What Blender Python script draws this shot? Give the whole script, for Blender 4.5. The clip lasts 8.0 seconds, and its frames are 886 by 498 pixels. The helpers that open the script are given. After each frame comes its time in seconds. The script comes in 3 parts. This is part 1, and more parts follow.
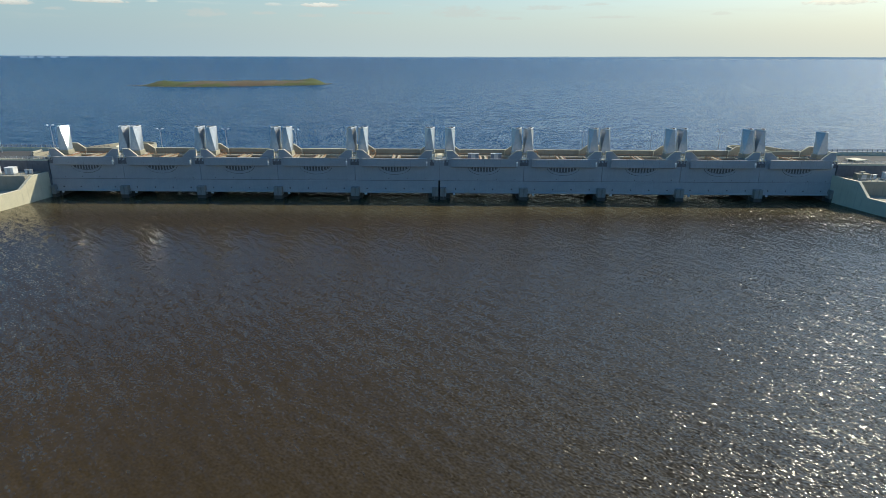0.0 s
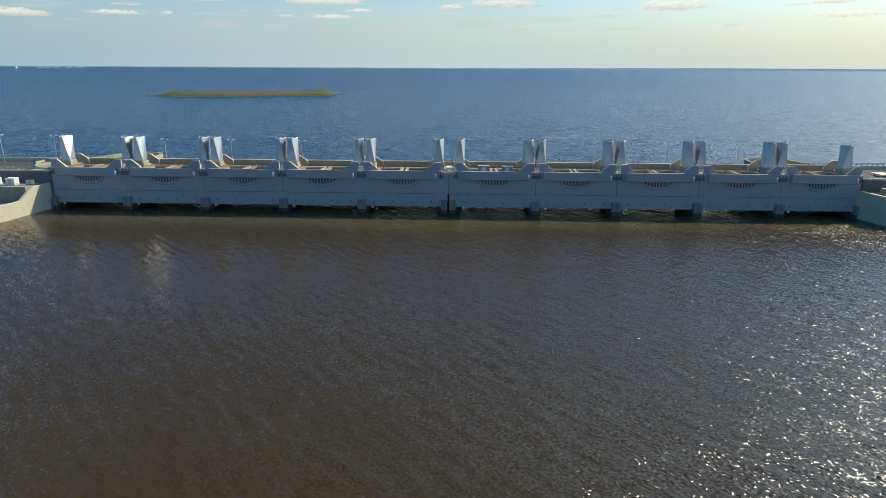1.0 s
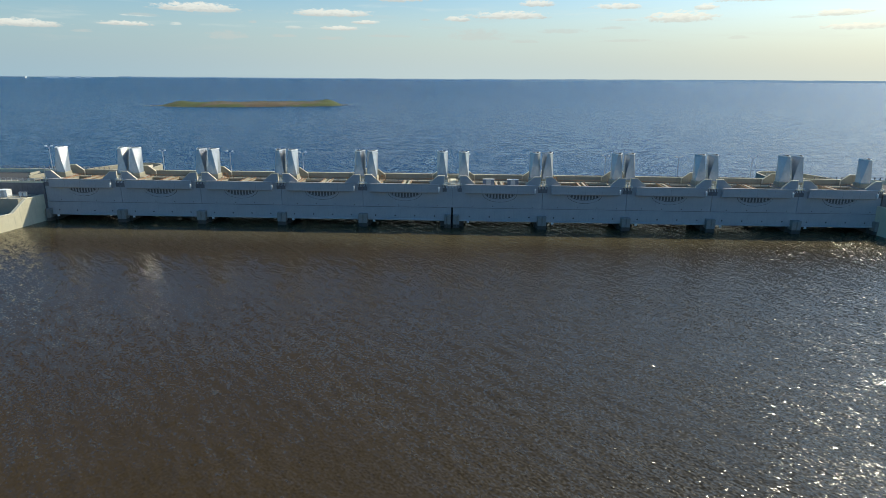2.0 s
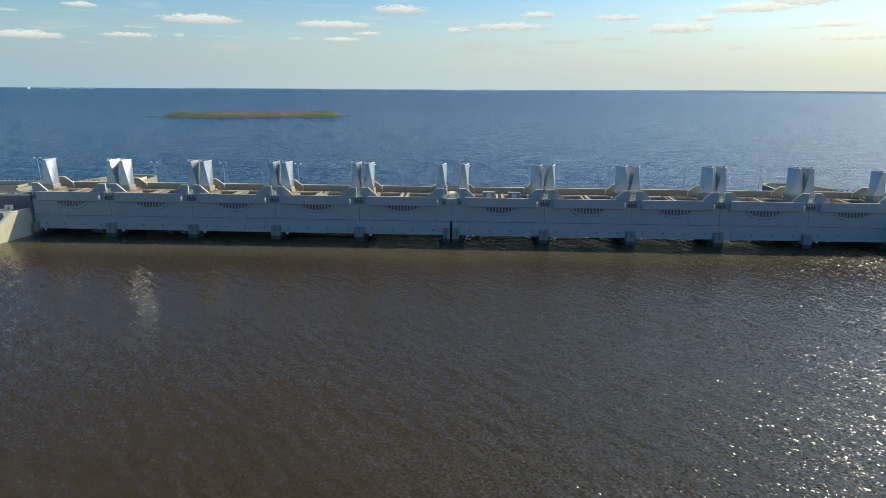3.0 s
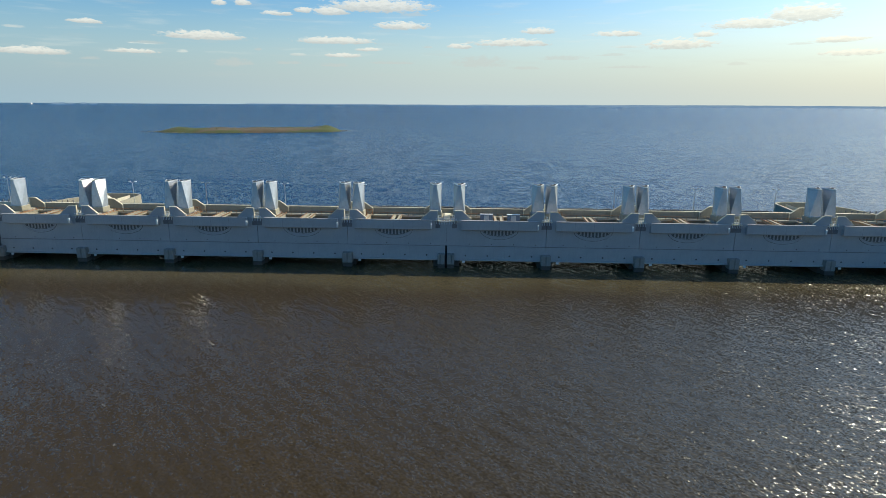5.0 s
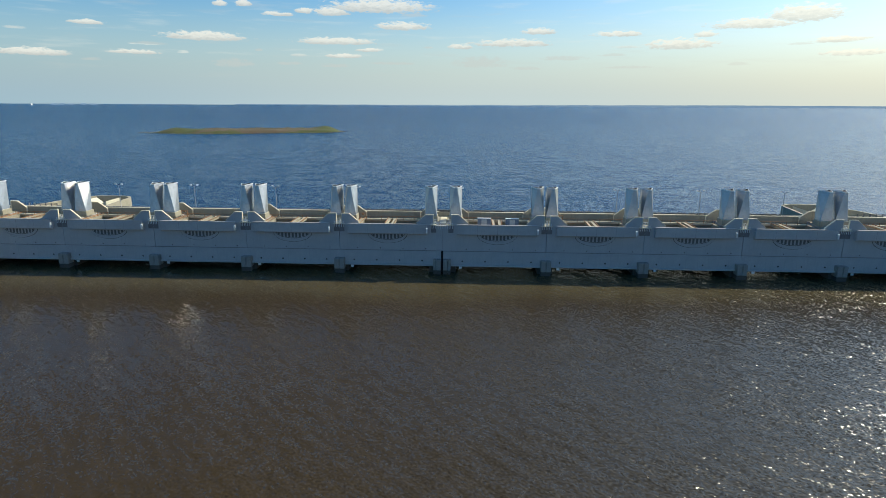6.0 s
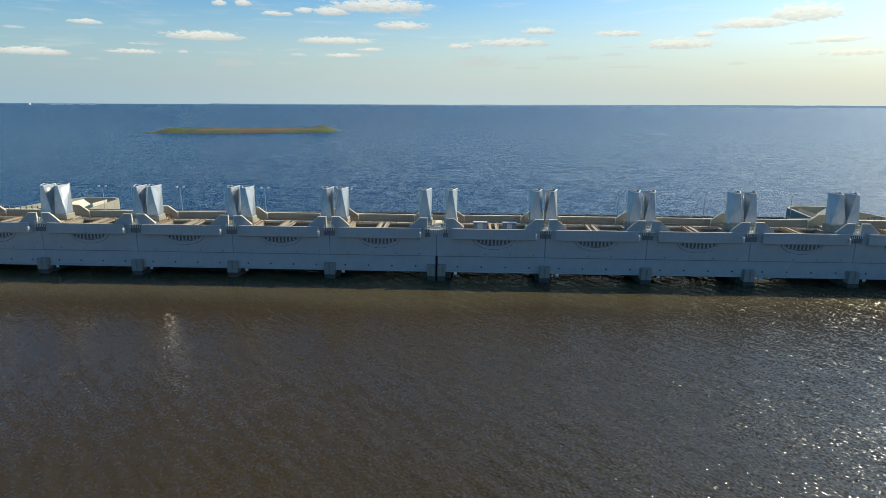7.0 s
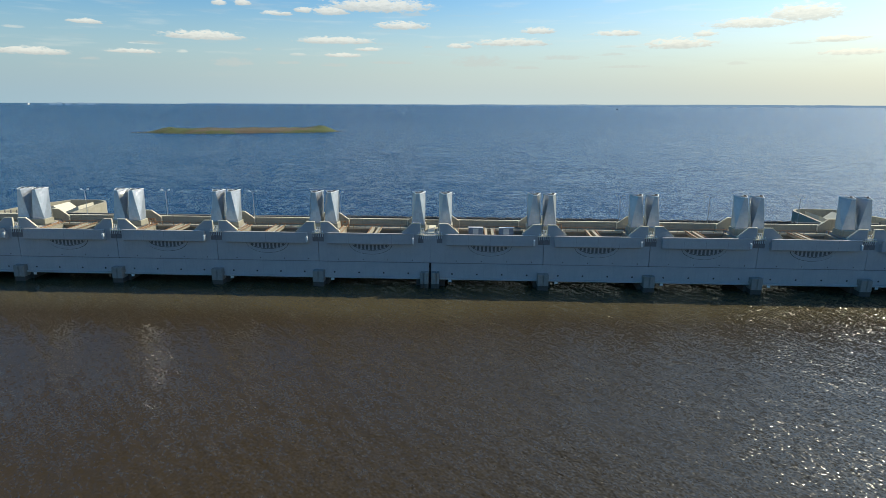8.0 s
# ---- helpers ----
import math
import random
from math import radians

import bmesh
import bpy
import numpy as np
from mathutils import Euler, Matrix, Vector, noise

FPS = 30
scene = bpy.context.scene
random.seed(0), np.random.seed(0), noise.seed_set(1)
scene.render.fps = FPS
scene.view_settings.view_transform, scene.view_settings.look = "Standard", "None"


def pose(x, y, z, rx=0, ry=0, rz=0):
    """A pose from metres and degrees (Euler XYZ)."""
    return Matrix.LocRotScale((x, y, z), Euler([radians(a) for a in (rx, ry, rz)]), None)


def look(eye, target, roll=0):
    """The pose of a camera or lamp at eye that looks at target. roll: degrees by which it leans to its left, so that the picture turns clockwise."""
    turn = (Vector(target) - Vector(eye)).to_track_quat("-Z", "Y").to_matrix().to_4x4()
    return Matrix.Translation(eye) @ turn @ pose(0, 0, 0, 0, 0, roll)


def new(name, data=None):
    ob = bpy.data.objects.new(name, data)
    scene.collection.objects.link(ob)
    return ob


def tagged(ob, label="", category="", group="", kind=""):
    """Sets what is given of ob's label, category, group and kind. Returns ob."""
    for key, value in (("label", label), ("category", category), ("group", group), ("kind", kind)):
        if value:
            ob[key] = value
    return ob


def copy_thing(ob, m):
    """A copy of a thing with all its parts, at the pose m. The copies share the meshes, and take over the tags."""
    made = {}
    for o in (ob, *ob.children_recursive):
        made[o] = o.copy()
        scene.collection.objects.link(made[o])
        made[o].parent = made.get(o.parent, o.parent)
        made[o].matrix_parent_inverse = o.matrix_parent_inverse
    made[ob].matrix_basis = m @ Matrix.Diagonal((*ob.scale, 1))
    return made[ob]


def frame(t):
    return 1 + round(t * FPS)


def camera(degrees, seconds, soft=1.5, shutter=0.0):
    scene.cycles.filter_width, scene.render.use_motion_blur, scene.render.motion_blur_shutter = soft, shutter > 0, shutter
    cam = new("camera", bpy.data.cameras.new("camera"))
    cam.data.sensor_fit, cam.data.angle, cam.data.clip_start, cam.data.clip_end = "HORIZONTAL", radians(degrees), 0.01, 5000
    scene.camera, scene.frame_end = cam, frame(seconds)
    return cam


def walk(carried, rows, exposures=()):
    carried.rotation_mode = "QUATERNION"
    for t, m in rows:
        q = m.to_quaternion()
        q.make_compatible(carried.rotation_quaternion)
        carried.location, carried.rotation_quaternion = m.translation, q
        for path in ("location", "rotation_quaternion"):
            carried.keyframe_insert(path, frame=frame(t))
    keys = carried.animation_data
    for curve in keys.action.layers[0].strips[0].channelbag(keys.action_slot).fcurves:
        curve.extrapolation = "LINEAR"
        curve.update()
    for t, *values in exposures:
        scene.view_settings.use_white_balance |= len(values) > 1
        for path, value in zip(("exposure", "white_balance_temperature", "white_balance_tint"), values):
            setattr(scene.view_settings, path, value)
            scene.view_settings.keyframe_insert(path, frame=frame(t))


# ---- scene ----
cam = camera(72.9, 8.0, soft=0.85)
PATH = [
    (0, (4.384, -208.929, 49.978), (4.357, -207.03, 49.352), 0.2),
    (0.5, (4.455, -205.602, 49.668), (4.412, -203.697, 49.059), 0.2),
    (1, (4.493, -202.087, 49.569), (4.434, -200.178, 48.975), 0.3),
    (1.5, (4.638, -198.67, 49.478), (4.568, -196.757, 48.9), 0.4),
    (3, (5.344, -188.518, 49.115), (5.263, -186.591, 48.585), 0.4),
    (3.5, (5.613, -185.149, 49.089), (5.531, -183.219, 48.574), 0.4),
    (4, (5.959, -181.56, 49.077), (5.876, -179.626, 48.577), 0.4),
    (4.5, (6.363, -178.134, 49.16), (6.279, -176.196, 48.673), 0.4),
    (6, (7.843, -167.549, 48.851), (7.755, -165.61, 48.368), 0.3),
    (6.5, (8.482, -163.917, 48.665), (8.394, -161.978, 48.182), 0.3),
    (7, (8.973, -160.359, 48.595), (8.886, -158.42, 48.111), 0.3),
    (7.5, (9.571, -156.783, 48.548), (9.485, -154.845, 48.063), 0.3),
    (8, (10.186, -153.067, 48.655), (10.1, -151.128, 48.17), 0.3),
]
walk(cam, [(t, look(eye, target, roll)) for t, eye, target, roll in PATH],
     [(0.0, 0.0, 6250, 5), (8.0, 0.0, 6250, 5)])

# ---------------------------------------------------------------- light
SUN_AZ, SUN_EL = 55.0, 42.0          # degrees clockwise from +y, above the horizon

sun_dir = Vector((math.sin(radians(SUN_AZ)) * math.cos(radians(SUN_EL)),
                  math.cos(radians(SUN_AZ)) * math.cos(radians(SUN_EL)),
                  math.sin(radians(SUN_EL))))
sun_data = bpy.data.lights.new("sun", "SUN")
sun_data.energy, sun_data.angle, sun_data.color = 5.2, radians(0.53), (1.0, 0.88, 0.67)
sun = new("sun", sun_data)
sun.matrix_world = look(sun_dir * 500, (0, 0, 0))


class Nodes:
    """Short writing of node trees."""

    def __init__(self, tree, empty=True):
        self.tree = tree
        if empty:
            tree.nodes.clear()

    def add(self, kind, **values):
        n = self.tree.nodes.new(kind)
        for key, value in values.items():
            setattr(n, key, value)
        return n

    def join(self, a, b):
        self.tree.links.new(a, b)

    def put(self, value, socket):
        if isinstance(value, bpy.types.NodeSocket):
            self.join(value, socket)
        else:
            socket.default_value = value

    def math(self, op, a, b=0.0, c=0.0, clamp=False):
        n = self.add("ShaderNodeMath", operation=op, use_clamp=clamp)
        for value, socket in zip((a, b, c), n.inputs):
            self.put(value, socket)
        return n.outputs[0]

    def mix(self, fac, a, b, mode="MIX"):
        n = self.add("ShaderNodeMix", data_type="RGBA", blend_type=mode)
        self.put(fac, n.inputs[0])
        self.put(a, n.inputs[6])
        self.put(b, n.inputs[7])
        return n.outputs[2]

    def noise(self, where, scale, detail=3.0, rough=0.55, distort=0.0):
        n = self.add("ShaderNodeTexNoise")
        self.put(where, n.inputs["Vector"])
        n.inputs["Scale"].default_value = scale
        n.inputs["Detail"].default_value = detail
        n.inputs["Roughness"].default_value = rough
        n.inputs["Distortion"].default_value = distort
        return n.outputs["Fac"]

    def step(self, value, low, high, out_low=0.0, out_high=1.0):
        n = self.add("ShaderNodeMapRange", interpolation_type="SMOOTHSTEP")
        for socket, v in zip(n.inputs, (value, low, high, out_low, out_high)):
            self.put(v, socket)
        return n.outputs[0]

    def scaled(self, where, scale, turn=0.0):
        n = self.add("ShaderNodeMapping")
        self.put(where, n.inputs["Vector"])
        n.inputs["Scale"].default_value = scale
        n.inputs["Rotation"].default_value = (0, 0, radians(turn))
        return n.outputs[0]


# sky: clear, a little hazy, with small flat fair-weather clouds: azimuth, height, half width, half height in degrees
CLOUDS = [
    (-31.9, 5.8, 1.1, .23), (-23.3, 5.15, 3.0, .49), (-35.9, 3.45, 2.3, .35), (-28.9, 3.7, 1.9, .22),
    (-21.9, 7.8, .5, .31), (-20.0, 7.9, .6, .35), (-17.2, 7.15, 1.2, .23), (-14.9, 7.5, .7, .3),
    (-12.7, 7.5, 1.4, .46), (-8.4, 8.05, 4.2, .74), (-6.4, 6.4, 2.2, .43), (-12.2, 5.05, 3.2, .38),
    (-11.6, 3.8, 1.4, .24), (-9.3, 4.33, 1.1, .19), (5.9, 5.97, 1.4, .33), (-1.1, 4.7, 1.0, .29),
    (3.5, 5.0, 3.0, .43), (12.7, 5.65, 2.0, .3), (17.9, 4.73, 2.5, .54), (19.9, 5.44, .8, .31),
    (23.4, 6.15, 2.9, .51), (26.9, 6.75, 2.5, .82), (29.4, 4.68, 1.7, .29), (30.6, 3.67, 2.0, .29),
]
WISPS = [
    (-36.7, 5.1, .7, .12), (-27.7, 4.4, 1.2, .18), (-25.1, 3.8, .4, .14), (-5.4, 7.33, 1.0, .21),
    (-15.6, 3.8, .7, .17), (-12.5, 2.96, 1.3, .19), (-19.0, 4.17, .3, .16), (-4.1, 4.6, .4, .12),
    (-7.3, 3.2, 1.7, .15), (-21.2, 3.05, 1.4, .42), (-16.5, 3.08, 1.0, .17), (-31.9, 3.03, .6, .15),
    (8.1, 3.68, 1.7, .24), (13.6, 4.55, 1.2, .14), (12.4, 3.9, 1.1, .14), (22.5, 3.05, .7, .2),
    (13.7, 2.86, 1.9, .14), (.7, 3.37, 2.1, .6), (4.9, 2.82, 1.3, .17), (26.8, 4.45, .8, .11),
]
world = bpy.data.worlds.new("world")
scene.world = world
world.use_nodes = True
w = Nodes(world.node_tree)
sky = w.add("ShaderNodeTexSky", sky_type="NISHITA", sun_disc=False)
sky.sun_elevation, sky.sun_rotation = radians(SUN_EL), radians(SUN_AZ)
sky.air_density, sky.dust_density, sky.ozone_density = 1.0, 1.2, 2.5
coord = w.add("ShaderNodeTexCoord").outputs["Generated"]
axes = w.add("ShaderNodeSeparateXYZ")
w.join(coord, axes.inputs[0])
azimuth = w.math("MULTIPLY", w.math("ARCTAN2", axes.outputs[0], axes.outputs[1]), 180 / math.pi)
height = w.math("MULTIPLY", w.math("ARCSINE", axes.outputs[2]), 180 / math.pi)
flat = w.add("ShaderNodeCombineXYZ")
w.join(azimuth, flat.inputs[0])
w.join(w.math("MULTIPLY", height, 2.6), flat.inputs[1])
puffs = w.noise(flat.outputs[0], 1.5, 4.0, 0.6)
fray = w.math("MULTIPLY", w.math("SUBTRACT", puffs, 0.5), 3.4)


def cloud_bank(rows, swell):
    """Lens-shaped clouds with a level foot: nearness to the heart of the nearest, and the height inside it."""
    near = rise = None
    for a, e, wide, high in rows:
        u = w.math("DIVIDE", w.math("SUBTRACT", azimuth, a), swell * wide)
        v = w.math("DIVIDE", w.math("SUBTRACT", height, e - 0.35 * high), swell * high)
        foot = w.math("MAXIMUM", v, w.math("MULTIPLY", v, -2.2))
        d = w.math("ADD", w.math("MULTIPLY", u, u), w.math("MULTIPLY", foot, foot))
        if near is None:
            near, rise = d, v
        else:
            closer = w.math("LESS_THAN", d, near)
            rise = w.math("ADD", w.math("MULTIPLY", closer, v), w.math("MULTIPLY", w.math("SUBTRACT", 1.0, closer), rise))
            near = w.math("MINIMUM", near, d)
    return near, rise


near_cloud, rise = cloud_bank(CLOUDS, 1.15)
near_wisp, _ = cloud_bank(WISPS, 1.15)
cover = w.step(w.math("ADD", near_cloud, fray), 1.25, 0.35)
cover = w.math("MAXIMUM", cover, w.math("MULTIPLY", w.step(w.math("ADD", near_wisp, fray), 1.5, 0.0), 0.55))
streaks = w.step(w.noise(w.scaled(flat.outputs[0], (0.35, 1.2, 1)), 0.55, 4.0), 0.5, 0.75, 0.0, 0.22)
streaks = w.math("MULTIPLY", streaks, w.step(height, 0.8, 3.0))
cover = w.math("MAXIMUM", cover, streaks)
lit = w.step(w.math("ADD", rise, w.math("MULTIPLY", fray, 0.5)), -0.5, 0.7)
cloud = w.mix(lit, (6.2, 6.1, 5.7, 1), (9.4, 8.9, 7.9, 1))
deep = w.add("ShaderNodeHueSaturation")
deep.inputs["Saturation"].default_value = 1.5
deep.inputs["Value"].default_value = 1.3
w.join(sky.outputs[0], deep.inputs["Color"])
# haze low over the sea, warmer towards the sun
haze = w.mix(w.step(azimuth, -45, 5), (3.8, 5.1, 5.9, 1), (5.8, 6.6, 6.6, 1))
haze = w.mix(w.step(azimuth, 0, 45), haze, (7.1, 6.8, 5.6, 1))
clear = w.mix(w.step(height, -1.0, 9.5, 0.97, 0.0), deep.outputs[0], haze)
# glow round the sun
aim = w.add("ShaderNodeVectorMath", operation="DOT_PRODUCT")
w.join(coord, aim.inputs[0])
aim.inputs[1].default_value = sun_dir
glow = w.math("POWER", w.math("MAXIMUM", aim.outputs["Value"], 0.0), 6.0)
clear = w.mix(glow, clear, (5.2, 7.0, 7.2, 1), "ADD")
cloud = w.mix(w.step(azimuth, 2, 40, 0.0, 0.75), cloud, w.mix(lit, (8.6, 8.3, 7.0, 1), (11.6, 10.6, 8.4, 1)))
sky_colour = w.mix(w.math("MULTIPLY", cover, 0.85), clear, cloud)
back = w.add("ShaderNodeBackground")
back.inputs["Strength"].default_value = 0.1
w.join(sky_colour, back.inputs["Color"])
w.join(back.outputs[0], w.add("ShaderNodeOutputWorld").inputs["Surface"])


# ---------------------------------------------------------------- materials
def surface(name, colour, second, scale=0.4, rough=0.85, metal=0.0, grain=6.0, bump=0.15, stains=None, streak=0.0, vary=0.0):
    """A weathered surface: two colours in large patches, fine grain, upright run-off streaks, relief."""
    mat = bpy.data.materials.new(name)
    mat.use_nodes = True
    n = Nodes(mat.node_tree)
    where = n.add("ShaderNodeTexCoord").outputs["Object"]
    patches = n.step(n.noise(where, scale, 5.0, 0.62), 0.32, 0.68)
    col = n.mix(patches, (*colour, 1), (*second, 1))
    fine = n.noise(where, grain, 4.0, 0.7)
    col = n.mix(n.step(fine, 0.3, 0.75, 0.0, 0.35), col, (*[0.55 * c for c in colour], 1))
    if stains:
        runs = n.step(n.noise(n.scaled(where, (1.6, 1.6, 0.12)), 1.1, 4.0, 0.6), 0.52, 0.72, 0.0, streak)
        col = n.mix(runs, col, (*stains, 1))
    if vary:
        info = n.add("ShaderNodeObjectInfo").outputs["Random"]
        col = n.mix(n.math("MULTIPLY", info, vary), col, (*[0.5 * c for c in second], 1))
    b = n.add("ShaderNodeBsdfPrincipled")
    n.join(col, b.inputs["Base Color"])
    n.put(n.step(patches, 0, 1, rough - 0.06, min(1.0, rough + 0.06)), b.inputs["Roughness"])
    b.inputs["Metallic"].default_value = metal
    relief = n.add("ShaderNodeBump")
    relief.inputs["Strength"].default_value = bump
    relief.inputs["Distance"].default_value = 0.05
    n.join(fine, relief.inputs["Height"])
    n.join(relief.outputs[0], b.inputs["Normal"])
    n.join(b.outputs[0], n.add("ShaderNodeOutputMaterial").inputs["Surface"])
    return mat


def water_material(name, colour, murk, layers, turn, rough, lean=0.0, lee=False):
    """Water with murk below and wind waves on it. Each wave layer: size in metres, steepness, length along the crest."""
    mat = bpy.data.materials.new(name)
    mat.use_nodes = True
    n = Nodes(mat.node_tree)
    where = n.add("ShaderNodeTexCoord").outputs["Object"]
    turned = n.scaled(where, (1.0, 1.0, 1.0), turn)
    gusts = n.noise(n.scaled(turned, (0.6, 1.5, 1)), 0.02, 3.0, 0.55, 0.5)
    normal = n.add("ShaderNodeNewGeometry").outputs["Normal"]
    calm = n.step(gusts, 0.35, 0.65, 0.8, 1.12)
    if lee:                                        # calmer water in the shelter of the dam
        axes = n.add("ShaderNodeSeparateXYZ")
        n.join(where, axes.inputs[0])
        near = n.step(axes.outputs[1], -110, -15)
        side = n.step(axes.outputs[0], 70, -70)
        calm = n.math("MULTIPLY", calm, n.math("SUBTRACT", 1.0, n.math("MULTIPLY", side, n.math("ADD", n.math("MULTIPLY", near, 0.1), 0.5))))
        calm = n.math("ADD", calm, n.math("MULTIPLY", n.step(axes.outputs[0], 10, 85), n.step(axes.outputs[1], -120, -155, -0.08, 0.24)))
        surge = n.math("MULTIPLY", n.step(axes.outputs[1], -45, -14), n.step(axes.outputs[0], 30, 115))
        calm = n.math("ADD", calm, n.math("MULTIPLY", surge, 0.6))
    fine = n.math("MULTIPLY", calm, n.math("SUBTRACT", 1.0, n.math("MULTIPLY", side, 0.35))) if lee else calm
    if lee:                                        # cat's-paws: small patches of steeper ripples
        paws = n.step(n.noise(n.scaled(turned, (0.5, 1.0, 1.0)), 0.9, 1.0), 0.55, 0.8, 1.0, 2.1)
        fine = n.math("MULTIPLY", fine, paws)
    if lean:                                       # steeper lee faces
        tilt = n.add("ShaderNodeVectorMath", operation="ADD")
        n.join(normal, tilt.inputs[0])
        axes = n.add("ShaderNodeSeparateXYZ")
        n.join(where, axes.inputs[0])
        windward = n.add("ShaderNodeCombineXYZ")   # higher, steeper waves on the open sea
        n.join(n.step(axes.outputs[1], 60, 1600, -lean, -2.2 * lean), windward.inputs[1])
        n.join(windward.outputs[0], tilt.inputs[1])
        normal = tilt.outputs[0]
    for size, steep, stretch in layers:
        t = n.add("ShaderNodeTexNoise")
        n.join(n.scaled(turned, (1.0 / stretch, 1.0, 1.0)), t.inputs["Vector"])
        t.inputs["Scale"].default_value = 1.0 / size
        t.inputs["Detail"].default_value = 0.4 if size < 1.0 else 1.5
        tilt = n.add("ShaderNodeVectorMath", operation="SUBTRACT")
        n.join(t.outputs["Color"], tilt.inputs[0])
        tilt.inputs[1].default_value = (0.5, 0.5, 0.5)
        flat_tilt = n.add("ShaderNodeVectorMath", operation="MULTIPLY")
        n.join(tilt.outputs[0], flat_tilt.inputs[0])
        flat_tilt.inputs[1].default_value = (steep, steep, 0.0)
        gust_tilt = n.add("ShaderNodeVectorMath", operation="SCALE")
        n.join(flat_tilt.outputs[0], gust_tilt.inputs[0])
        n.join(fine if size < 1.0 else calm, gust_tilt.inputs["Scale"])
        both = n.add("ShaderNodeVectorMath", operation="ADD")
        n.join(normal, both.inputs[0])
        n.join(gust_tilt.outputs[0], both.inputs[1])
        normal = both.outputs[0]
    unit = n.add("ShaderNodeVectorMath", operation="NORMALIZE")
    n.join(normal, unit.inputs[0])
    b = n.add("ShaderNodeBsdfPrincipled")
    peat = n.mix(n.step(gusts, 0.3, 0.7), (*colour, 1), (*murk, 1))
    if lee:                                        # clearer water drawn in from the sea beside the brown plume
        clear = n.math("MULTIPLY", n.step(axes.outputs[0], -30, 120), n.step(axes.outputs[1], -14, -55))
        peat = n.mix(n.math("MULTIPLY", clear, 0.9), peat, (0.037, 0.038, 0.037, 1))
    if lee:                                        # silt stirred up along the dam
        silt = n.step(n.math("ADD", axes.outputs[1], n.math("MULTIPLY", gusts, 14.0)), -22, -6)
        peat = n.mix(silt, peat, (0.066, 0.053, 0.026, 1))
    n.join(peat, b.inputs["Base Color"])
    b.inputs["Roughness"].default_value = rough
    b.inputs["IOR"].default_value = 1.333
    b.inputs["Specular IOR Level"].default_value = 0.35 if lee else 0.56
    n.join(unit.outputs[0], b.inputs["Normal"])
    n.join(b.outputs[0], n.add("ShaderNodeOutputMaterial").inputs["Surface"])
    return mat


def cladding_material(name, colour, second, rough):
    """Steel sheet rolled into shallow level ribs, with sheets of slightly different sheen."""
    mat = bpy.data.materials.new(name)
    mat.use_nodes = True
    n = Nodes(mat.node_tree)
    where = n.add("ShaderNodeTexCoord").outputs["Object"]
    axes = n.add("ShaderNodeSeparateXYZ")
    n.join(where, axes.inputs[0])
    sheets = n.add("ShaderNodeNewGeometry")
    island = sheets.outputs["Random Per Island"]
    rib = n.math("SUBTRACT", n.math("MULTIPLY", n.math("PINGPONG", axes.outputs[2], 0.11), 2 / 0.11), 1.0)
    tilt = n.add("ShaderNodeCombineXYZ")
    n.join(n.math("ADD", n.math("MULTIPLY", rib, 0.34), 0.16), tilt.inputs[2])
    both = n.add("ShaderNodeVectorMath", operation="ADD")
    n.join(sheets.outputs["Normal"], both.inputs[0])
    n.join(tilt.outputs[0], both.inputs[1])
    unit = n.add("ShaderNodeVectorMath", operation="NORMALIZE")
    n.join(both.outputs[0], unit.inputs[0])
    dirt = n.step(n.noise(where, 0.6, 4.0, 0.55), 0.4, 0.75, 0.0, 0.3)
    col = n.mix(dirt, n.mix(island, (*colour, 1), (*second, 1)), (0.5, 0.47, 0.42, 1))
    shine = n.add("ShaderNodeBsdfAnisotropic", distribution="BECKMANN")
    n.join(col, shine.inputs["Color"])
    n.put(n.step(island, 0, 1, rough - 0.02, rough + 0.02), shine.inputs["Roughness"])
    n.join(unit.outputs[0], shine.inputs["Normal"])
    dull = n.add("ShaderNodeBsdfDiffuse")
    n.join(col, dull.inputs["Color"])
    mixed = n.add("ShaderNodeMixShader")
    mixed.inputs[0].default_value = 0.74
    n.join(dull.outputs[0], mixed.inputs[1])
    n.join(shine.outputs[0], mixed.inputs[2])
    n.join(mixed.outputs[0], n.add("ShaderNodeOutputMaterial").inputs["Surface"])
    return mat


CONCRETE = surface("concrete", (0.415, 0.405, 0.405), (0.475, 0.46, 0.45), 0.25, 0.88, stains=(0.26, 0.26, 0.25), streak=0.25)
CAP = surface("pale_concrete", (0.66, 0.60, 0.45), (0.73, 0.67, 0.51), 0.5, 0.85, stains=(0.34, 0.31, 0.25), streak=0.35)
REAR = surface("rear_concrete", (0.27, 0.26, 0.21), (0.33, 0.31, 0.25), 0.3, 0.9, stains=(0.18, 0.17, 0.13), streak=0.5)
BLUE = surface("grey_blue_paint", (0.17, 0.20, 0.25), (0.20, 0.23, 0.28), 0.8, 0.5, bump=0.05)
DECK = surface("deck_concrete", (0.36, 0.33, 0.24), (0.42, 0.38, 0.29), 0.6, 0.9, stains=(0.28, 0.23, 0.16), streak=0.5)
WET = surface("wet_concrete", (0.27, 0.25, 0.225), (0.33, 0.31, 0.28), 0.8, 0.6, stains=(0.12, 0.11, 0.09), streak=0.6)
STREAKED = surface("dark_streaked_concrete", (0.17, 0.16, 0.16), (0.23, 0.21, 0.21), 0.7, 0.9, stains=(0.10, 0.09, 0.09), streak=0.5)
# dark brown that paints the shade under the dam onto the pier feet
FOOT_SHADE = surface("foot_shade_concrete", (0.075, 0.062, 0.055), (0.10, 0.085, 0.07), 0.7, 0.7, stains=(0.04, 0.035, 0.03), streak=0.5)
